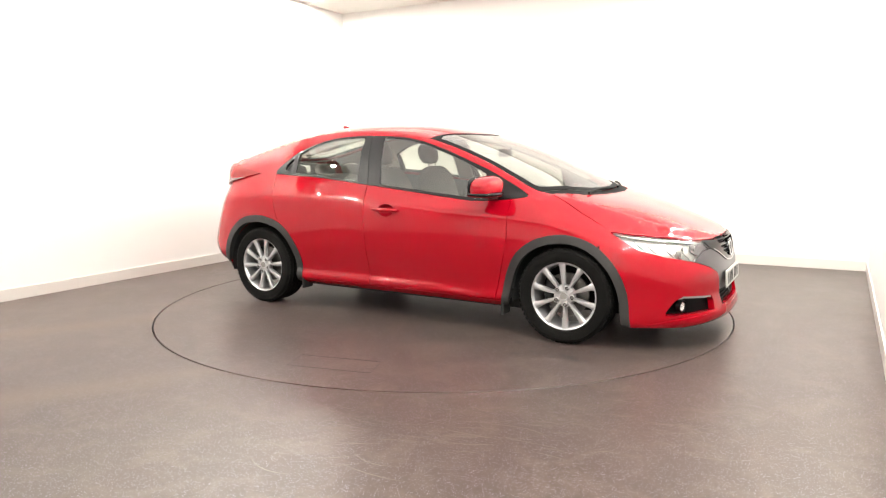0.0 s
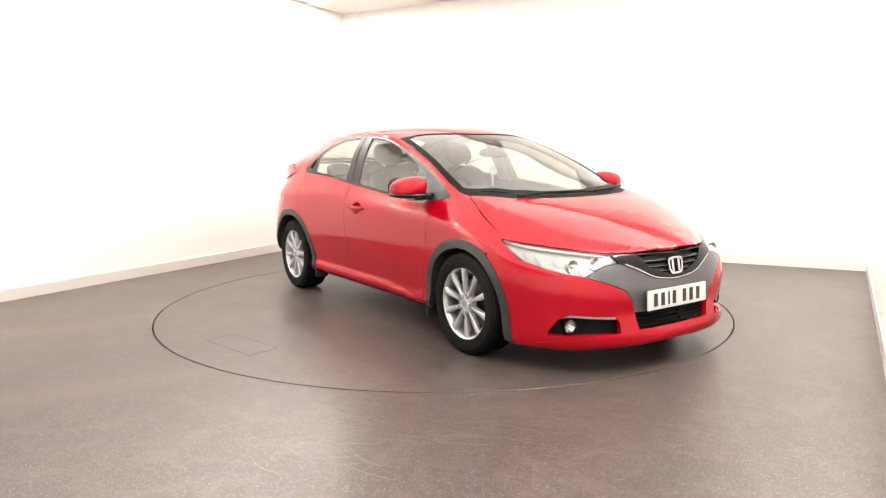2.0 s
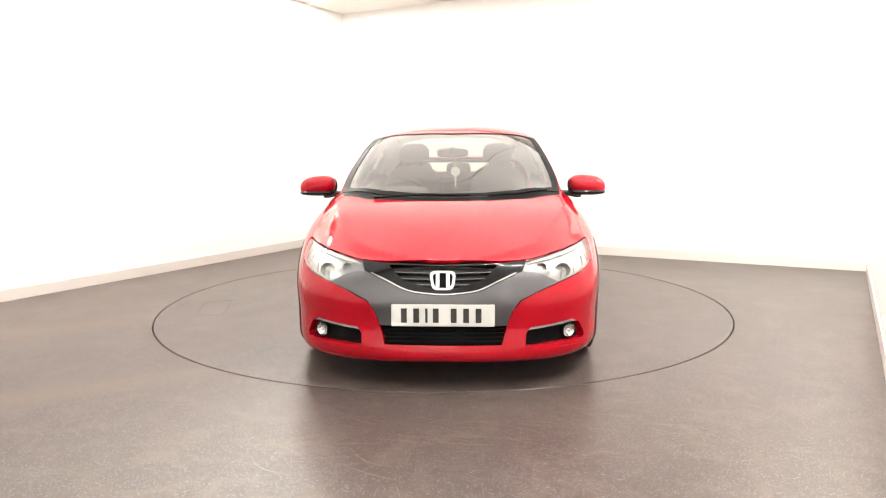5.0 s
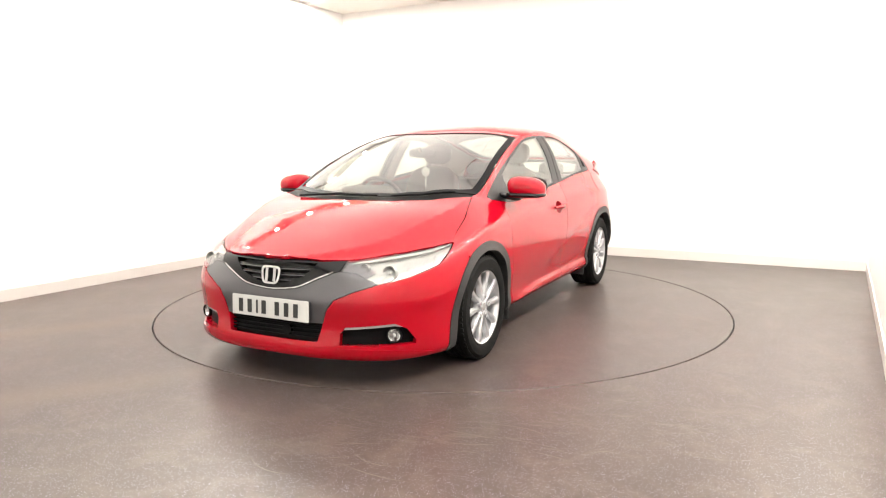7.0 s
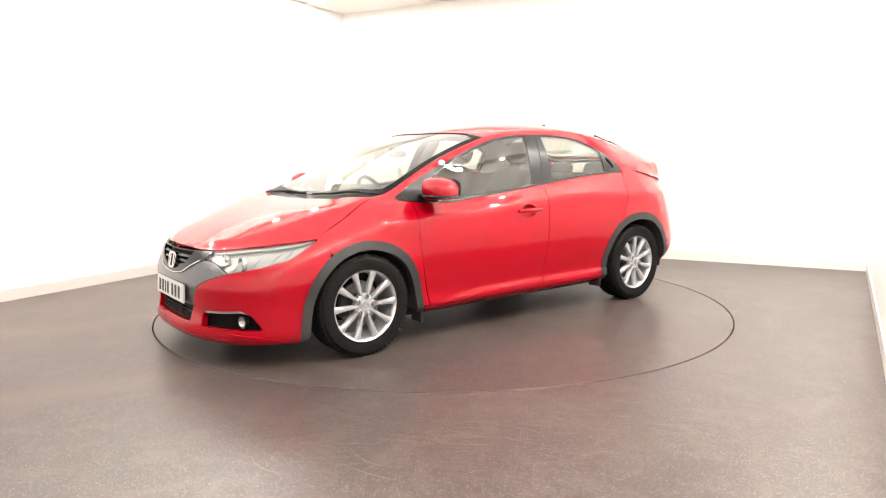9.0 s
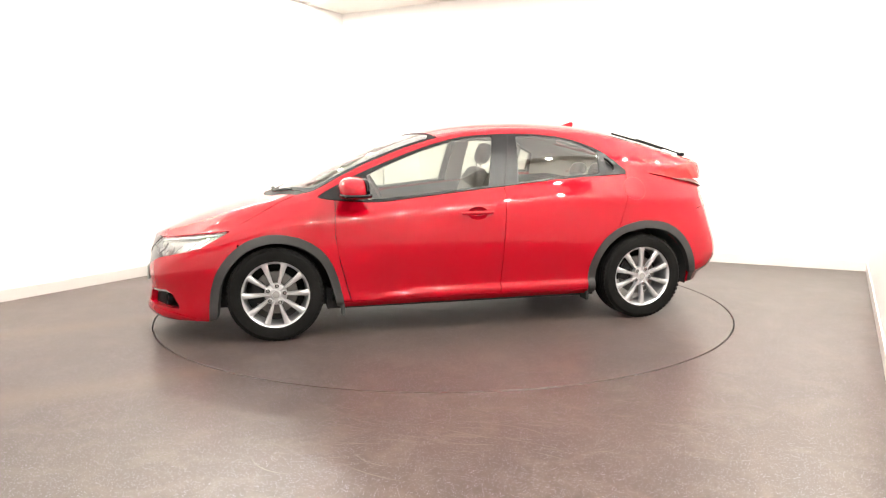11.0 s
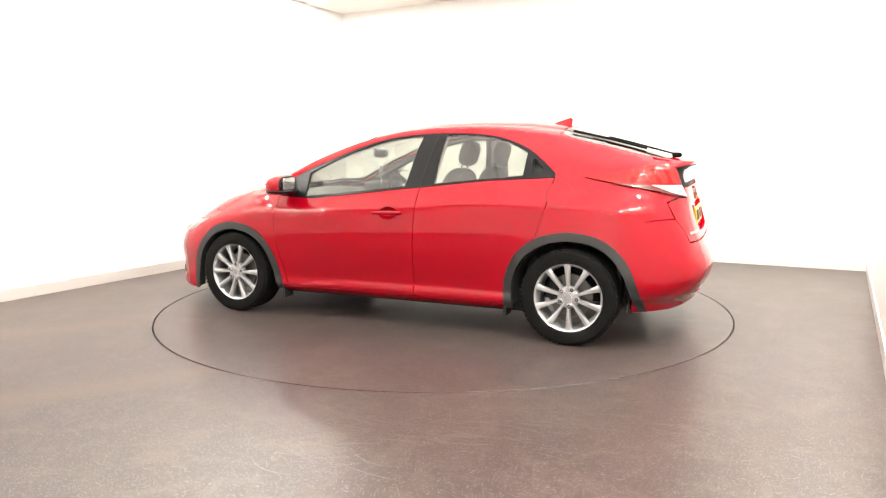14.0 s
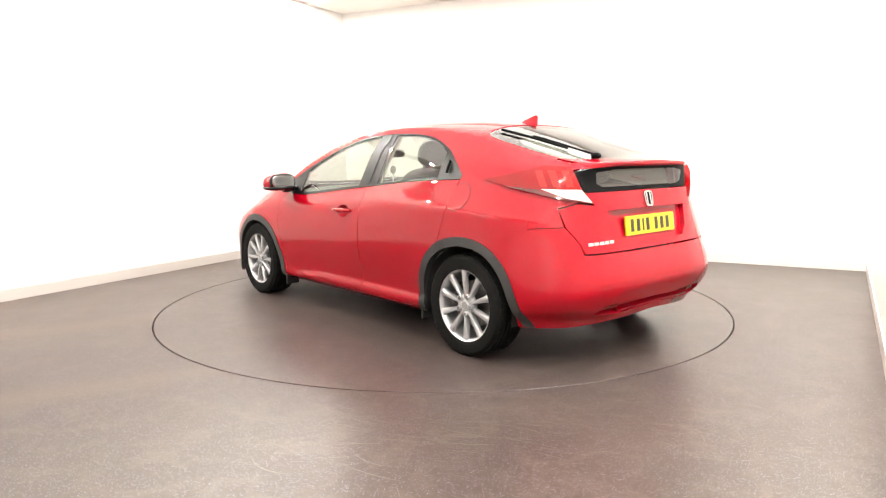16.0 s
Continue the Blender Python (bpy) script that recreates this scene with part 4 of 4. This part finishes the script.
def number_plate(m, facing, mat, parent, label):
    bm = bmesh.new()
    box(bm, -0.005, 0.005, -0.26, 0.26, -0.0555, 0.0555, m)
    plate = part("number_plate", bm, mat, parent, label, smooth_faces=False, bevel=0.003)
    slots = (-0.195, -0.133, -0.082, -0.035, 0.055, 0.117, 0.179)
    x = 0.0065 * facing
    for k, y in enumerate(slots):
        w = 0.006 if k == 2 else 0.0145
        bm = bmesh.new()
        box(bm, x - 0.0012, x + 0.0012, -facing * -1 * y - w, -facing * -1 * y + w, -0.036, 0.036, m)
        part("plate_bar", bm, INK, plate, smooth_faces=False)


def emblem(view, a, z, w, h, parent):
    """A plain bright tile with rounded corners and a dark field."""
    k = 0.88
    def ring(sw, sh):
        out = []
        for i in range(28):
            t = 2 * math.pi * i / 28
            c, s = math.cos(t), math.sin(t)
            x, y = math.copysign(abs(c) ** 0.5, c) * sw, math.copysign(abs(s) ** 0.5, s) * sh
            out.append((a + math.degrees(x * (1 + 0.12 * y / sh)) * k, z + y))
        return out
    badge = panels("emblem", [(ring(w, h), view, dict(depth=0.012, off=0.012, res=0.012, holes=(ring(w * .78, h * .78),)))], CHROME, parent, "plain chrome emblem tile")
    panels("emblem_field", [(ring(w * .80, h * .80), view, dict(depth=0.002, off=0.006, res=0.012))], GRID, badge)
    for q in (-0.42, 0.42):
        bar = [(a + math.degrees((q + dx) * w) * k, z + dz * h) for dx, dz in ((-.15, -.72), (.15, -.72), (.15, .72), (-.15, .72))]
        panels("emblem_bar", [(bar, view, dict(depth=0.006, off=0.012, res=0.02))], CHROME, badge)


def front_end():
    skin = [(0, .172), (20, .166), (35, .154), (49.5, .146), (51.0, .20), (52.2, .352), (54.9, .505), (59.2, .610), (59.2, .66), (NOSE_TOP[-1][0] + 0.6, NOSE_TOP[-1][1])]
    skin += [(47.4, .619), (39.4, .577), (30.2, .541), (24.0, .503), (19.3, .461), (17.2, .404), (16.1, .338), (14.6, .240), (0, .240)]
    pods = []
    for s in (1, -1):
        pods.append([(s * a, b) for a, b in [(20.5, .230), (20.7, .290), (22.0, .322), (34.3, .340), (37.3, .312), (39.8, .245), (39.6, .224), (31.5, .226)]])
    bumper = panels("front_bumper", [(mirrored(skin), "front", dict(depth=0.045, res=0.022, holes=pods))], RED, car)
    lip = [(0, .172), (20, .167), (35, .155), (46, .150), (45, .168), (38, .196), (30, .209), (20, .214), (0, .218)]
    panels("bumper_lip", [(mirrored(lip), "front", dict(depth=0.04, off=lambda a, z: 0.003 + 0.012 * max(0.0, min(1.0, (.216 - z) / .026)) * max(0.0, min(1.0, (45 - abs(a)) / 12)), res=0.012))], RED, bumper, "red lip jutting along the foot of the bumper")
    grey = [(0, .335), (16.0, .336), (17.0, .404), (19.0, .463), (23.8, .506), (30.1, .544), (24.6, .597), (20.4, .604)] + curve2([(19.2, .598), (14.5, .560), (8.7, .511), (2, .494), (0, .493)])
    panels("bumper_centre", [(mirrored(grey), "front", dict(depth=0.03, off=-0.002, res=0.022))], GREY, bumper, "satin grey centre of the bumper")
    mouth = [(0, .237), (14.8, .237), (16.4, .337), (0, .338)]
    low = panels("lower_grille", [(mirrored(mouth), "front", dict(depth=0.0, off=-0.045, res=0.04))], GRID, bumper, "black lower air intake")
    for z in (.257, .276, .295, .314):
        panels("slat", [(mirrored([(0, z - .004), (15.3, z - .004), (15.4, z + .004), (0, z + .004)]), "front", dict(depth=0.012, off=-0.022, res=0.03))], GRID, low)
    panels("sensor", [([(4.2 + 1.5 * math.cos(t), .285 + .026 * math.sin(t)) for t in (2 * math.pi * k / 24 for k in range(24))], "front", dict(depth=0.02, off=-0.022, res=0.02))], GRID, low, "round black sensor in the intake")
    outer = [(0, .645), (8, .648), (15.5, .648), (22.2, .653), (20.4, .606)] + curve2([(19.2, .598), (14.5, .560), (8.7, .511), (2, .494), (0, .493)])
    inner = [(0, .640), (8, .642), (14.2, .642), (10.6, .575), (4.8, .535), (0, .526)]
    grille = panels("grille", [(mirrored(inner), "front", dict(depth=0.0, off=-0.055, res=0.03))], DARK, car, "black slatted front grille with a chrome rim line and painted highlights on its bars")
    panels("grille_surround", [(mirrored(outer), "front", dict(depth=0.045, off=0.003, res=0.02, holes=(mirrored(inner),)))], BLACK, grille, "gloss black grille surround")
    for z, w in ((.612, 15.5), (.580, 12.0), (.552, 8.5)):
        panels("grille_bar", [(mirrored([(0, z - .011), (w, z - .004), (w, z + .010), (0, z + .005)]), "front", dict(depth=0.03, off=-0.006, res=0.02))], BLACK, grille)
        # a grey strip paints the faint highlight along each gloss black bar
        panels("chrome_and_glint_line", [(mirrored([(0, z - .0115), (w, z - .0045), (w, z - .0005), (0, z - .0065)]), "front", dict(depth=0.004, off=-0.004, res=0.02))], GREY, grille)
    rim = curve2([(0, .497), (2, .498), (8.7, .515), (14.5, .564), (18.8, .598)])
    rim2 = curve2([(18.6, .603), (14.3, .569), (8.6, .520), (2, .503), (0, .502)])
    panels("chrome_and_glint_line", [(mirrored(rim + rim2), "front", dict(depth=0.005, off=0.005, res=0.02))], CHROME, grille)
    emblem("front", 0.0, .568, 0.062, 0.048, grille)
    p, n = on_shell("front", 0, .395)
    number_plate(Matrix.Translation((p.x + 0.010, 0, .395)) @ pose(0, 0, 0, 0, -3, 0), 1, PLATE_WHITE, bumper, "white front registration plate")


def rear_end():
    slot = [(0, .372), (20, .378), (25, .372), (29, .318), (20, .306), (0, .325)]
    skin = [(0, .652), (32.3, .652), (33.6, .719), (37.3, .8005), (44, .7985), (49, .7835), (51.5, .768), (54.5, .719), (57.4, .657), (58.6, .625), (56.5, .598), (52.8, .468), (49.6, .238), (36, .240), (21.5, .262), (0, .285)]
    bumper = panels("rear_bumper", [(mirrored(skin), "rear", dict(depth=0.04, res=0.022, holes=(mirrored(slot),))),
                                    (mirrored([(0, .380), (20, .388), (27, .384), (32, .306), (20, .294), (0, .314)]), "rear", dict(depth=0.0, off=-0.035, res=0.03))], RED, car)
    for s in (1, -1):
        lens = [(s * a, b) for a, b in [(25.5, .328), (20, .330), (19.5, .350), (24, .350)]]
        panels("rear_reflector", [(lens, "rear", dict(depth=0.02, off=-0.018, res=0.02))], LAMP_RED, bumper, "small red rear reflector")
    panels("bumper_lip", [(mirrored([(0, .322), (20, .312), (20, .326), (0, .338)]), "rear", dict(depth=0.03, off=-0.006, res=0.02))], RED, bumper)


top_panels()
front_end()
rear_end()


def wheel(m, side, first):
    if first is not None:
        ob = copy_thing(first, m)
        return ob
    bm = bmesh.new()
    # barrel and lip of the rim
    lathe(bm, [(0.211, -0.004), (0.216, -0.001), (0.216, -0.012), (0.205, -0.03), (0.197, -0.13), (0.211, -0.19), (0.203, -0.19), (0.189, -0.13), (0.198, -0.028), (0.205, -0.009)], 72, closed=True)
    rim = part("wheel", bm, ALLOY, None, "ten-spoke silver alloy wheel with a black tyre")
    bm = bmesh.new()
    prof = [(0.213, -0.006), (0.218, 0.003), (0.229, 0.007), (0.231, 0.0055), (0.252, 0.011), (0.282, 0.008), (0.284, 0.006), (0.296, -0.003), (0.303, -0.018)]
    for k in range(5):
        y = -0.022 - k * 0.034
        prof += [(0.3065, y), (0.3075, y - 0.012), (0.3065, y - 0.026), (0.298, y - 0.027), (0.298, y - 0.033)]
    prof += [(0.303, -0.195), (0.285, -0.208), (0.24, -0.208), (0.212, -0.195)]
    lathe(bm, prof, 96)
    for k in range(60):
        box(bm, -0.010, 0.010, -0.045, -0.004, 0.290, 0.3055, pose(0, 0, 0, 0, 6 * k, 0))
    part("tyre", bm, RUBBER, rim, "black rubber tyre")
    spoke = None
    for k in range(10):
        a = 2 * math.pi * k / 10 + 0.09
        if spoke is None:
            bm = bmesh.new()
            rows = []
            for u, hw, y, d in ((0.026, 0.006, -0.015, 0.04), (0.064, 0.0080, -0.011, 0.036), (0.130, 0.0140, -0.007, 0.030), (0.180, 0.0175, -0.005, 0.024), (0.209, 0.0255, -0.006, 0.018)):
                rows.append([bm.verts.new(v) for v in ((u, y - d, -hw), (u, y - 0.006, -hw), (u, y, -hw * .62), (u, y, hw * .62), (u, y - 0.006, hw), (u, y - d, hw))])
            for p, q in zip(rows, rows[1:]):
                for j in range(6):
                    bm.faces.new((p[j], p[(j + 1) % 6], q[(j + 1) % 6], q[j]))
            bm.faces.new(rows[0])
            bm.faces.new(rows[-1])
            spoke = part("spoke", bm, ALLOY, rim)
            data = spoke.data
            ob = spoke
        else:
            ob = child("spoke", data, rim)
        ob.matrix_basis = pose(0, 0, 0, 0, math.degrees(a), 0)
    bm = bmesh.new()
    lathe(bm, [(0.001, -0.009), (0.029, -0.009), (0.033, -0.014), (0.060, -0.016), (0.068, -0.021), (0.073, -0.045), (0.001, -0.045)], 40)
    part("hub", bm, ALLOY, rim)
    bm = bmesh.new()
    lathe(bm, [(0.001, -0.007), (0.022, -0.008), (0.025, -0.012)], 30)
    part("centre_cap", bm, STRIP, rim, "plain grey centre cap")
    nut = None
    for k in range(5):
        a = 2 * math.pi * k / 5 + 0.40
        if nut is None:
            bm = bmesh.new()
            lathe(bm, [(0.001, -0.003), (0.006, -0.003), (0.0085, -0.006), (0.0085, -0.03)], 6)
            nut = part("wheel_nut", bm, STRIP, rim)
            bm = bmesh.new()
            lathe(bm, [(0.0125, -0.03), (0.0125, -0.008), (0.0140, -0.005), (0.0165, -0.006), (0.018, -0.03)], 20)
            seat_ring = part("nut_seat", bm, ALLOY, rim)
            bm = bmesh.new()
            lathe(bm, [(0.001, -0.011), (0.0126, -0.011), (0.0126, -0.03)], 20)
            nut_hole = part("nut_hole", bm, DARK, rim)
            hdata = nut_hole.data
            sdata = seat_ring.data
            ndata = nut.data
            ob = nut
        else:
            ob = child("wheel_nut", ndata, rim)
            seat_ring = child("nut_seat", sdata, rim)
            nut_hole = child("nut_hole", hdata, rim)
        ob.matrix_basis = Matrix.Translation((0.056 * math.cos(a), -0.001, 0.056 * math.sin(a)))
        seat_ring.matrix_basis = Matrix.Translation((0.056 * math.cos(a), 0.003, 0.056 * math.sin(a)))
        nut_hole.matrix_basis = seat_ring.matrix_basis.copy()
    bm = bmesh.new()
    lathe(bm, [(0.001, -0.085), (0.138, -0.085), (0.14, -0.088), (0.14, -0.105), (0.001, -0.105)], 48)
    part("brake_disc", bm, DISC, rim, "dull steel brake disc")
    bm = bmesh.new()
    box(bm, 0.075, 0.15, -0.12, -0.06, -0.07, 0.07)
    part("brake_caliper", bm, DARK, rim, bevel=0.01)
    rim.parent = car
    rim.matrix_basis = m
    return rim


first_wheel = None
for x, spun in ((1.292, (-4.1, -19.1)), (-1.303, (-21.1, -35.0))):
    for s, turned_by in zip((1, -1), spun):
        w = wheel(Matrix.Translation((x, s * 0.868, 0.3075)) @ pose(0, 0, 0, 0, turned_by, 0 if s > 0 else 180), s, first_wheel)
        first_wheel = first_wheel or w


def underbody():
    # dark floor pan and wheel housings
    bm = bmesh.new()
    for x0, x1, hw in ((-0.98, 0.96, 0.72), (0.96, 1.60, 0.56), (1.60, 1.86, 0.50), (1.86, 1.98, 0.30), (-1.62, -0.98, 0.56), (-1.74, -1.62, 0.52)):
        box(bm, x0, x1, -hw, hw, 0.235 if x0 < -1.0 else 0.165, 0.31)
    pan = part("floor_pan", bm, DARK, car, "dark underside", smooth_faces=False)
    for x in (1.292, -1.303):
        for s in (1, -1):
            bm = bmesh.new()
            n = 24
            rings = []
            for k in range(n + 1):
                a = math.pi * (-0.06 + 1.12 * k / n)
                rings.append([bm.verts.new((x + 0.365 * math.cos(a), s * y, 0.305 + 0.365 * math.sin(a))) for y in (0.845, 0.55)])
            for p, q in zip(rings, rings[1:]):
                bm.faces.new((p[0], q[0], q[1], p[1]))
            bm.faces.new([r[1] for r in rings])
            part("wheel_housing", bm, DARK, pan)
    # small flaps ahead of and behind the wheels
    for s in (1, -1):
        for x, z in ((0.862, .135), (-0.885, .150)):
            bm = bmesh.new()
            box(bm, x - 0.010, x + 0.010, s * 0.79 - 0.06, s * 0.79 + 0.05, z, z + 0.09)
            part("mud_flap", bm, DARK, pan, "small black plastic flap beside the wheel", bevel=0.004)
    # inner walls that close the engine bay and the boot
    bm = bmesh.new()
    box(bm, 0.90, 0.93, -0.74, 0.74, 0.25, 0.86)
    part("bulkhead", bm, DARK, pan, smooth_faces=False)
    bm = bmesh.new()
    box(bm, -1.60, -1.57, -0.70, 0.70, 0.25, 0.95)
    part("boot_wall", bm, CABIN, pan, smooth_faces=False)


def cabin():
    # door linings on both sides
    for s in (1, -1):
        view = "left" if s > 0 else "right"
        panels("door_lining", [([(0.90, .905), (0.62, .892), (-0.14, .972), (-0.68, 1.026), (-1.19, 1.052), (-1.5, 1.0), (-1.5, .70), (-1.05, .68), (-0.9, .30), (0.82, .30)], view,
                                dict(depth=0.0, off=-0.075, res=0.08))], CABIN, car, "dark grey door lining")
        panels("rail_lining", [(rail_run(0.95, -1.19, "side", steps=40) + [(x, z - 0.006) for x, z in window_top if -1.15 < x < 0.92], view,
                                dict(depth=0.0, off=-0.016, res=0.04))], LINING, car)
        pillar = [(-0.205, .98), (-0.275, 1.33), (-0.395, 1.33), (-0.36, .99)]
        panels("pillar_lining", [(pillar, view, dict(depth=0.01, off=-0.035, res=0.05))], LINING, car)
        post = rail_run(-0.95, -1.70, "side", steps=30) + [(-1.70, .95), (-1.02, 1.03), (-1.02, 1.205)]
        panels("pillar_lining", [(post, view, dict(depth=0.0, off=-0.034, res=0.05))], LINING, car)
    rim_pane = curve2([(-1.165, 0.0), (-1.168, .30), (-1.18, .48), (-1.215, .545), (-1.30, .565), (-1.46, .565), (-1.64, .557), (-1.785, .52), (-1.88, .37), (-1.92, .18), (-1.925, 0.0)])
    rim_out = [(-1.12, 0.0), (-1.12, .56), (-1.5, .572), (-1.8, .565), (-1.93, .46), (-1.945, 0.0)]
    panels("tailgate_lining", [(mirrored_top(rim_out), "top", dict(depth=0.0, off=-0.03, res=0.05, holes=(mirrored_top(rim_pane),)))], LINING, car)
    head = [(0.24, 0.0), (0.22, .30), (0.15, .50), (0.15, .56), (-0.5, .54), (-1.14, .54), (-1.14, 0)]
    panels("headlining", [(mirrored_top(head), "top", dict(depth=0.0, off=-0.03, res=0.08))], LINING, car, "pale grey headlining")
    # parcel shelf and the inner face of the tailgate
    bm = bmesh.new()
    box(bm, -1.60, -1.08, -0.56, 0.56, 0.955, 0.975)
    part("parcel_shelf", bm, CABIN, car, "dark grey parcel shelf", bevel=0.006)
    panels("tailgate_trim", [(mirrored([(0, .988), (30, .986), (34, .90), (34, .68), (0, .68)]), "rear", dict(depth=0.0, off=-0.06, res=0.05))], CABIN, car, "dark grey tailgate trim")
    # dashboard
    bm = bmesh.new()
    rows = []
    for x, z in ((1.20, .900), (1.05, .925), (0.85, .925), (0.66, .900), (0.56, .84), (0.60, .70), (0.70, .55), (0.75, .32)):
        rows.append([bm.verts.new((x + (0.05 if abs(y) < .3 else 0) * (1 if x > 1 else 0), y, z - 0.05 * (abs(y) / .72) ** 3)) for y in (-.72, -.5, -.25, 0, .25, .5, .72)])
    for p, q in zip(rows, rows[1:]):
        for k in range(6):
            bm.faces.new((p[k], p[k + 1], q[k + 1], q[k]))
    dash = part("dashboard", bm, CABIN, car, "dark grey moulded dashboard")
    bm = bmesh.new()
    blob(bm, (0.66, -0.36, .925), (0.12, 0.20, 0.05), 3)
    part("instrument_hood", bm, CABIN, dash)
    # steering wheel on the right-hand side
    m = Matrix.Translation((0.46, -0.36, .86)) @ pose(0, 0, 0, 0, -65, 0)
    bm = bmesh.new()
    n = 36
    pts = [m @ Vector((0.18 * math.cos(2 * math.pi * k / n), 0.18 * math.sin(2 * math.pi * k / n), 0)) for k in range(n + 1)]
    tube(bm, pts, 0.016, 8)
    wheel_ob = part("steering_wheel", bm, GRID, car, "black steering wheel")
    bm = bmesh.new()
    blob(bm, (0, 0, -0.01), (0.065, 0.075, 0.03), 3, m)
    for a in (0, 1.57, 3.14):
        box(bm, 0.05, 0.17, -0.02, 0.02, -0.02, -0.005, m @ pose(0, 0, 0, 0, 0, math.degrees(a) + 90))
    part("wheel_boss", bm, GRID, wheel_ob)

    def seat(x, y, w, back_h, parent_name, tilt=14):
        bm = bmesh.new()
        blob(bm, (x, y, .46), (0.27, w, 0.10), 3.2)
        cushion = part(parent_name, bm, CLOTH, car, "dark grey cloth seat with a headrest")
        mm = Matrix.Translation((x - 0.25, y, .50)) @ pose(0, 0, 0, 0, -tilt, 0)
        bm = bmesh.new()
        blob(bm, (0, 0, back_h * .5), (0.085, w, back_h * .5), 3.2, mm)
        part("backrest", bm, CLOTH, cushion)
        return cushion, mm

    for y in (0.36, -0.36):
        cushion, mm = seat(0.02, y, 0.25, .62, "front_seat", 17)
        bm = bmesh.new()
        blob(bm, (-0.01, 0, .735), (0.050, 0.130, 0.090), 2.8, mm)
        part("headrest", bm, CLOTH, cushion)
        bm = bmesh.new()
        for dy in (-.06, .06):
            tube(bm, [mm @ Vector((0, dy, .62)), mm @ Vector((-0.005, dy, .72))], 0.007)
        part("headrest_stalk", bm, CHROME, cushion)
    cushion, mm = seat(-0.86, 0.0, 0.62, .56, "rear_bench", 22)
    for y in (-.38, 0.0, .38):
        bm = bmesh.new()
        blob(bm, (-0.01, y, .60), (0.045, 0.12, 0.065), 2.8, mm)
        part("headrest", bm, CLOTH, cushion)
    # rear-view mirror and the round charm that hangs from it
    bm = bmesh.new()
    blob(bm, (0.47, 0.0, 1.205), (0.018, 0.115, 0.034), 3)
    inside_mirror = part("inside_mirror", bm, GRID, car, "black inside mirror behind the windscreen")
    bm = bmesh.new()
    tube(bm, [Vector((0.50, 0, 1.215)), Vector((0.53, 0, 1.245))], 0.012)
    part("mirror_stalk", bm, GRID, inside_mirror)
    bm = bmesh.new()
    lathe(bm, [(0.001, -0.004), (0.030, -0.004), (0.034, 0.0), (0.030, 0.004), (0.001, 0.004)], 28, Matrix.Translation((0.46, 0.02, 1.07)) @ pose(0, 0, 0, 0, 0, 90))
    charm = part("hanging_charm", bm, WHITE, inside_mirror, "white round charm on a string")
    bm = bmesh.new()
    tube(bm, [Vector((0.46, 0.02, 1.10)), Vector((0.465, 0.01, 1.19))], 0.002, 5)
    tube(bm, [Vector((0.46, 0.02, 1.04)), Vector((0.46, 0.02, .96))], 0.006, 6)
    part("charm_string", bm, WHITE, charm)
    # front wipers
    for pts in ([(1.305, -.46), (1.283, -.16), (1.296, .14)], [(1.292, .24), (1.255, .43), (1.165, .61)]):
        path = []
        for k in range(9):
            u = k / 8 * 2
            i = min(1, int(u))
            a, b = pts[i], pts[i + 1]
            s, n = on_shell("top", a[0] + (b[0] - a[0]) * (u - i), a[1] + (b[1] - a[1]) * (u - i))
            path.append(s + n * 0.011)
        bm = bmesh.new()
        tube(bm, path, 0.0075, 8)
        part("front_wiper", bm, GRID, car, "black wiper at the foot of the windscreen")


underbody()
cabin()


def motions():
    rows = [(i * 0.5, pose(0, 0, 0, 0, 0, heading(i * 0.5))) for i in range(33)]
    walk(turntable, rows)
    walk(car, [(t, m @ pose(0.0377, 0.0985, 0.0)) for t, m in rows])


motions()
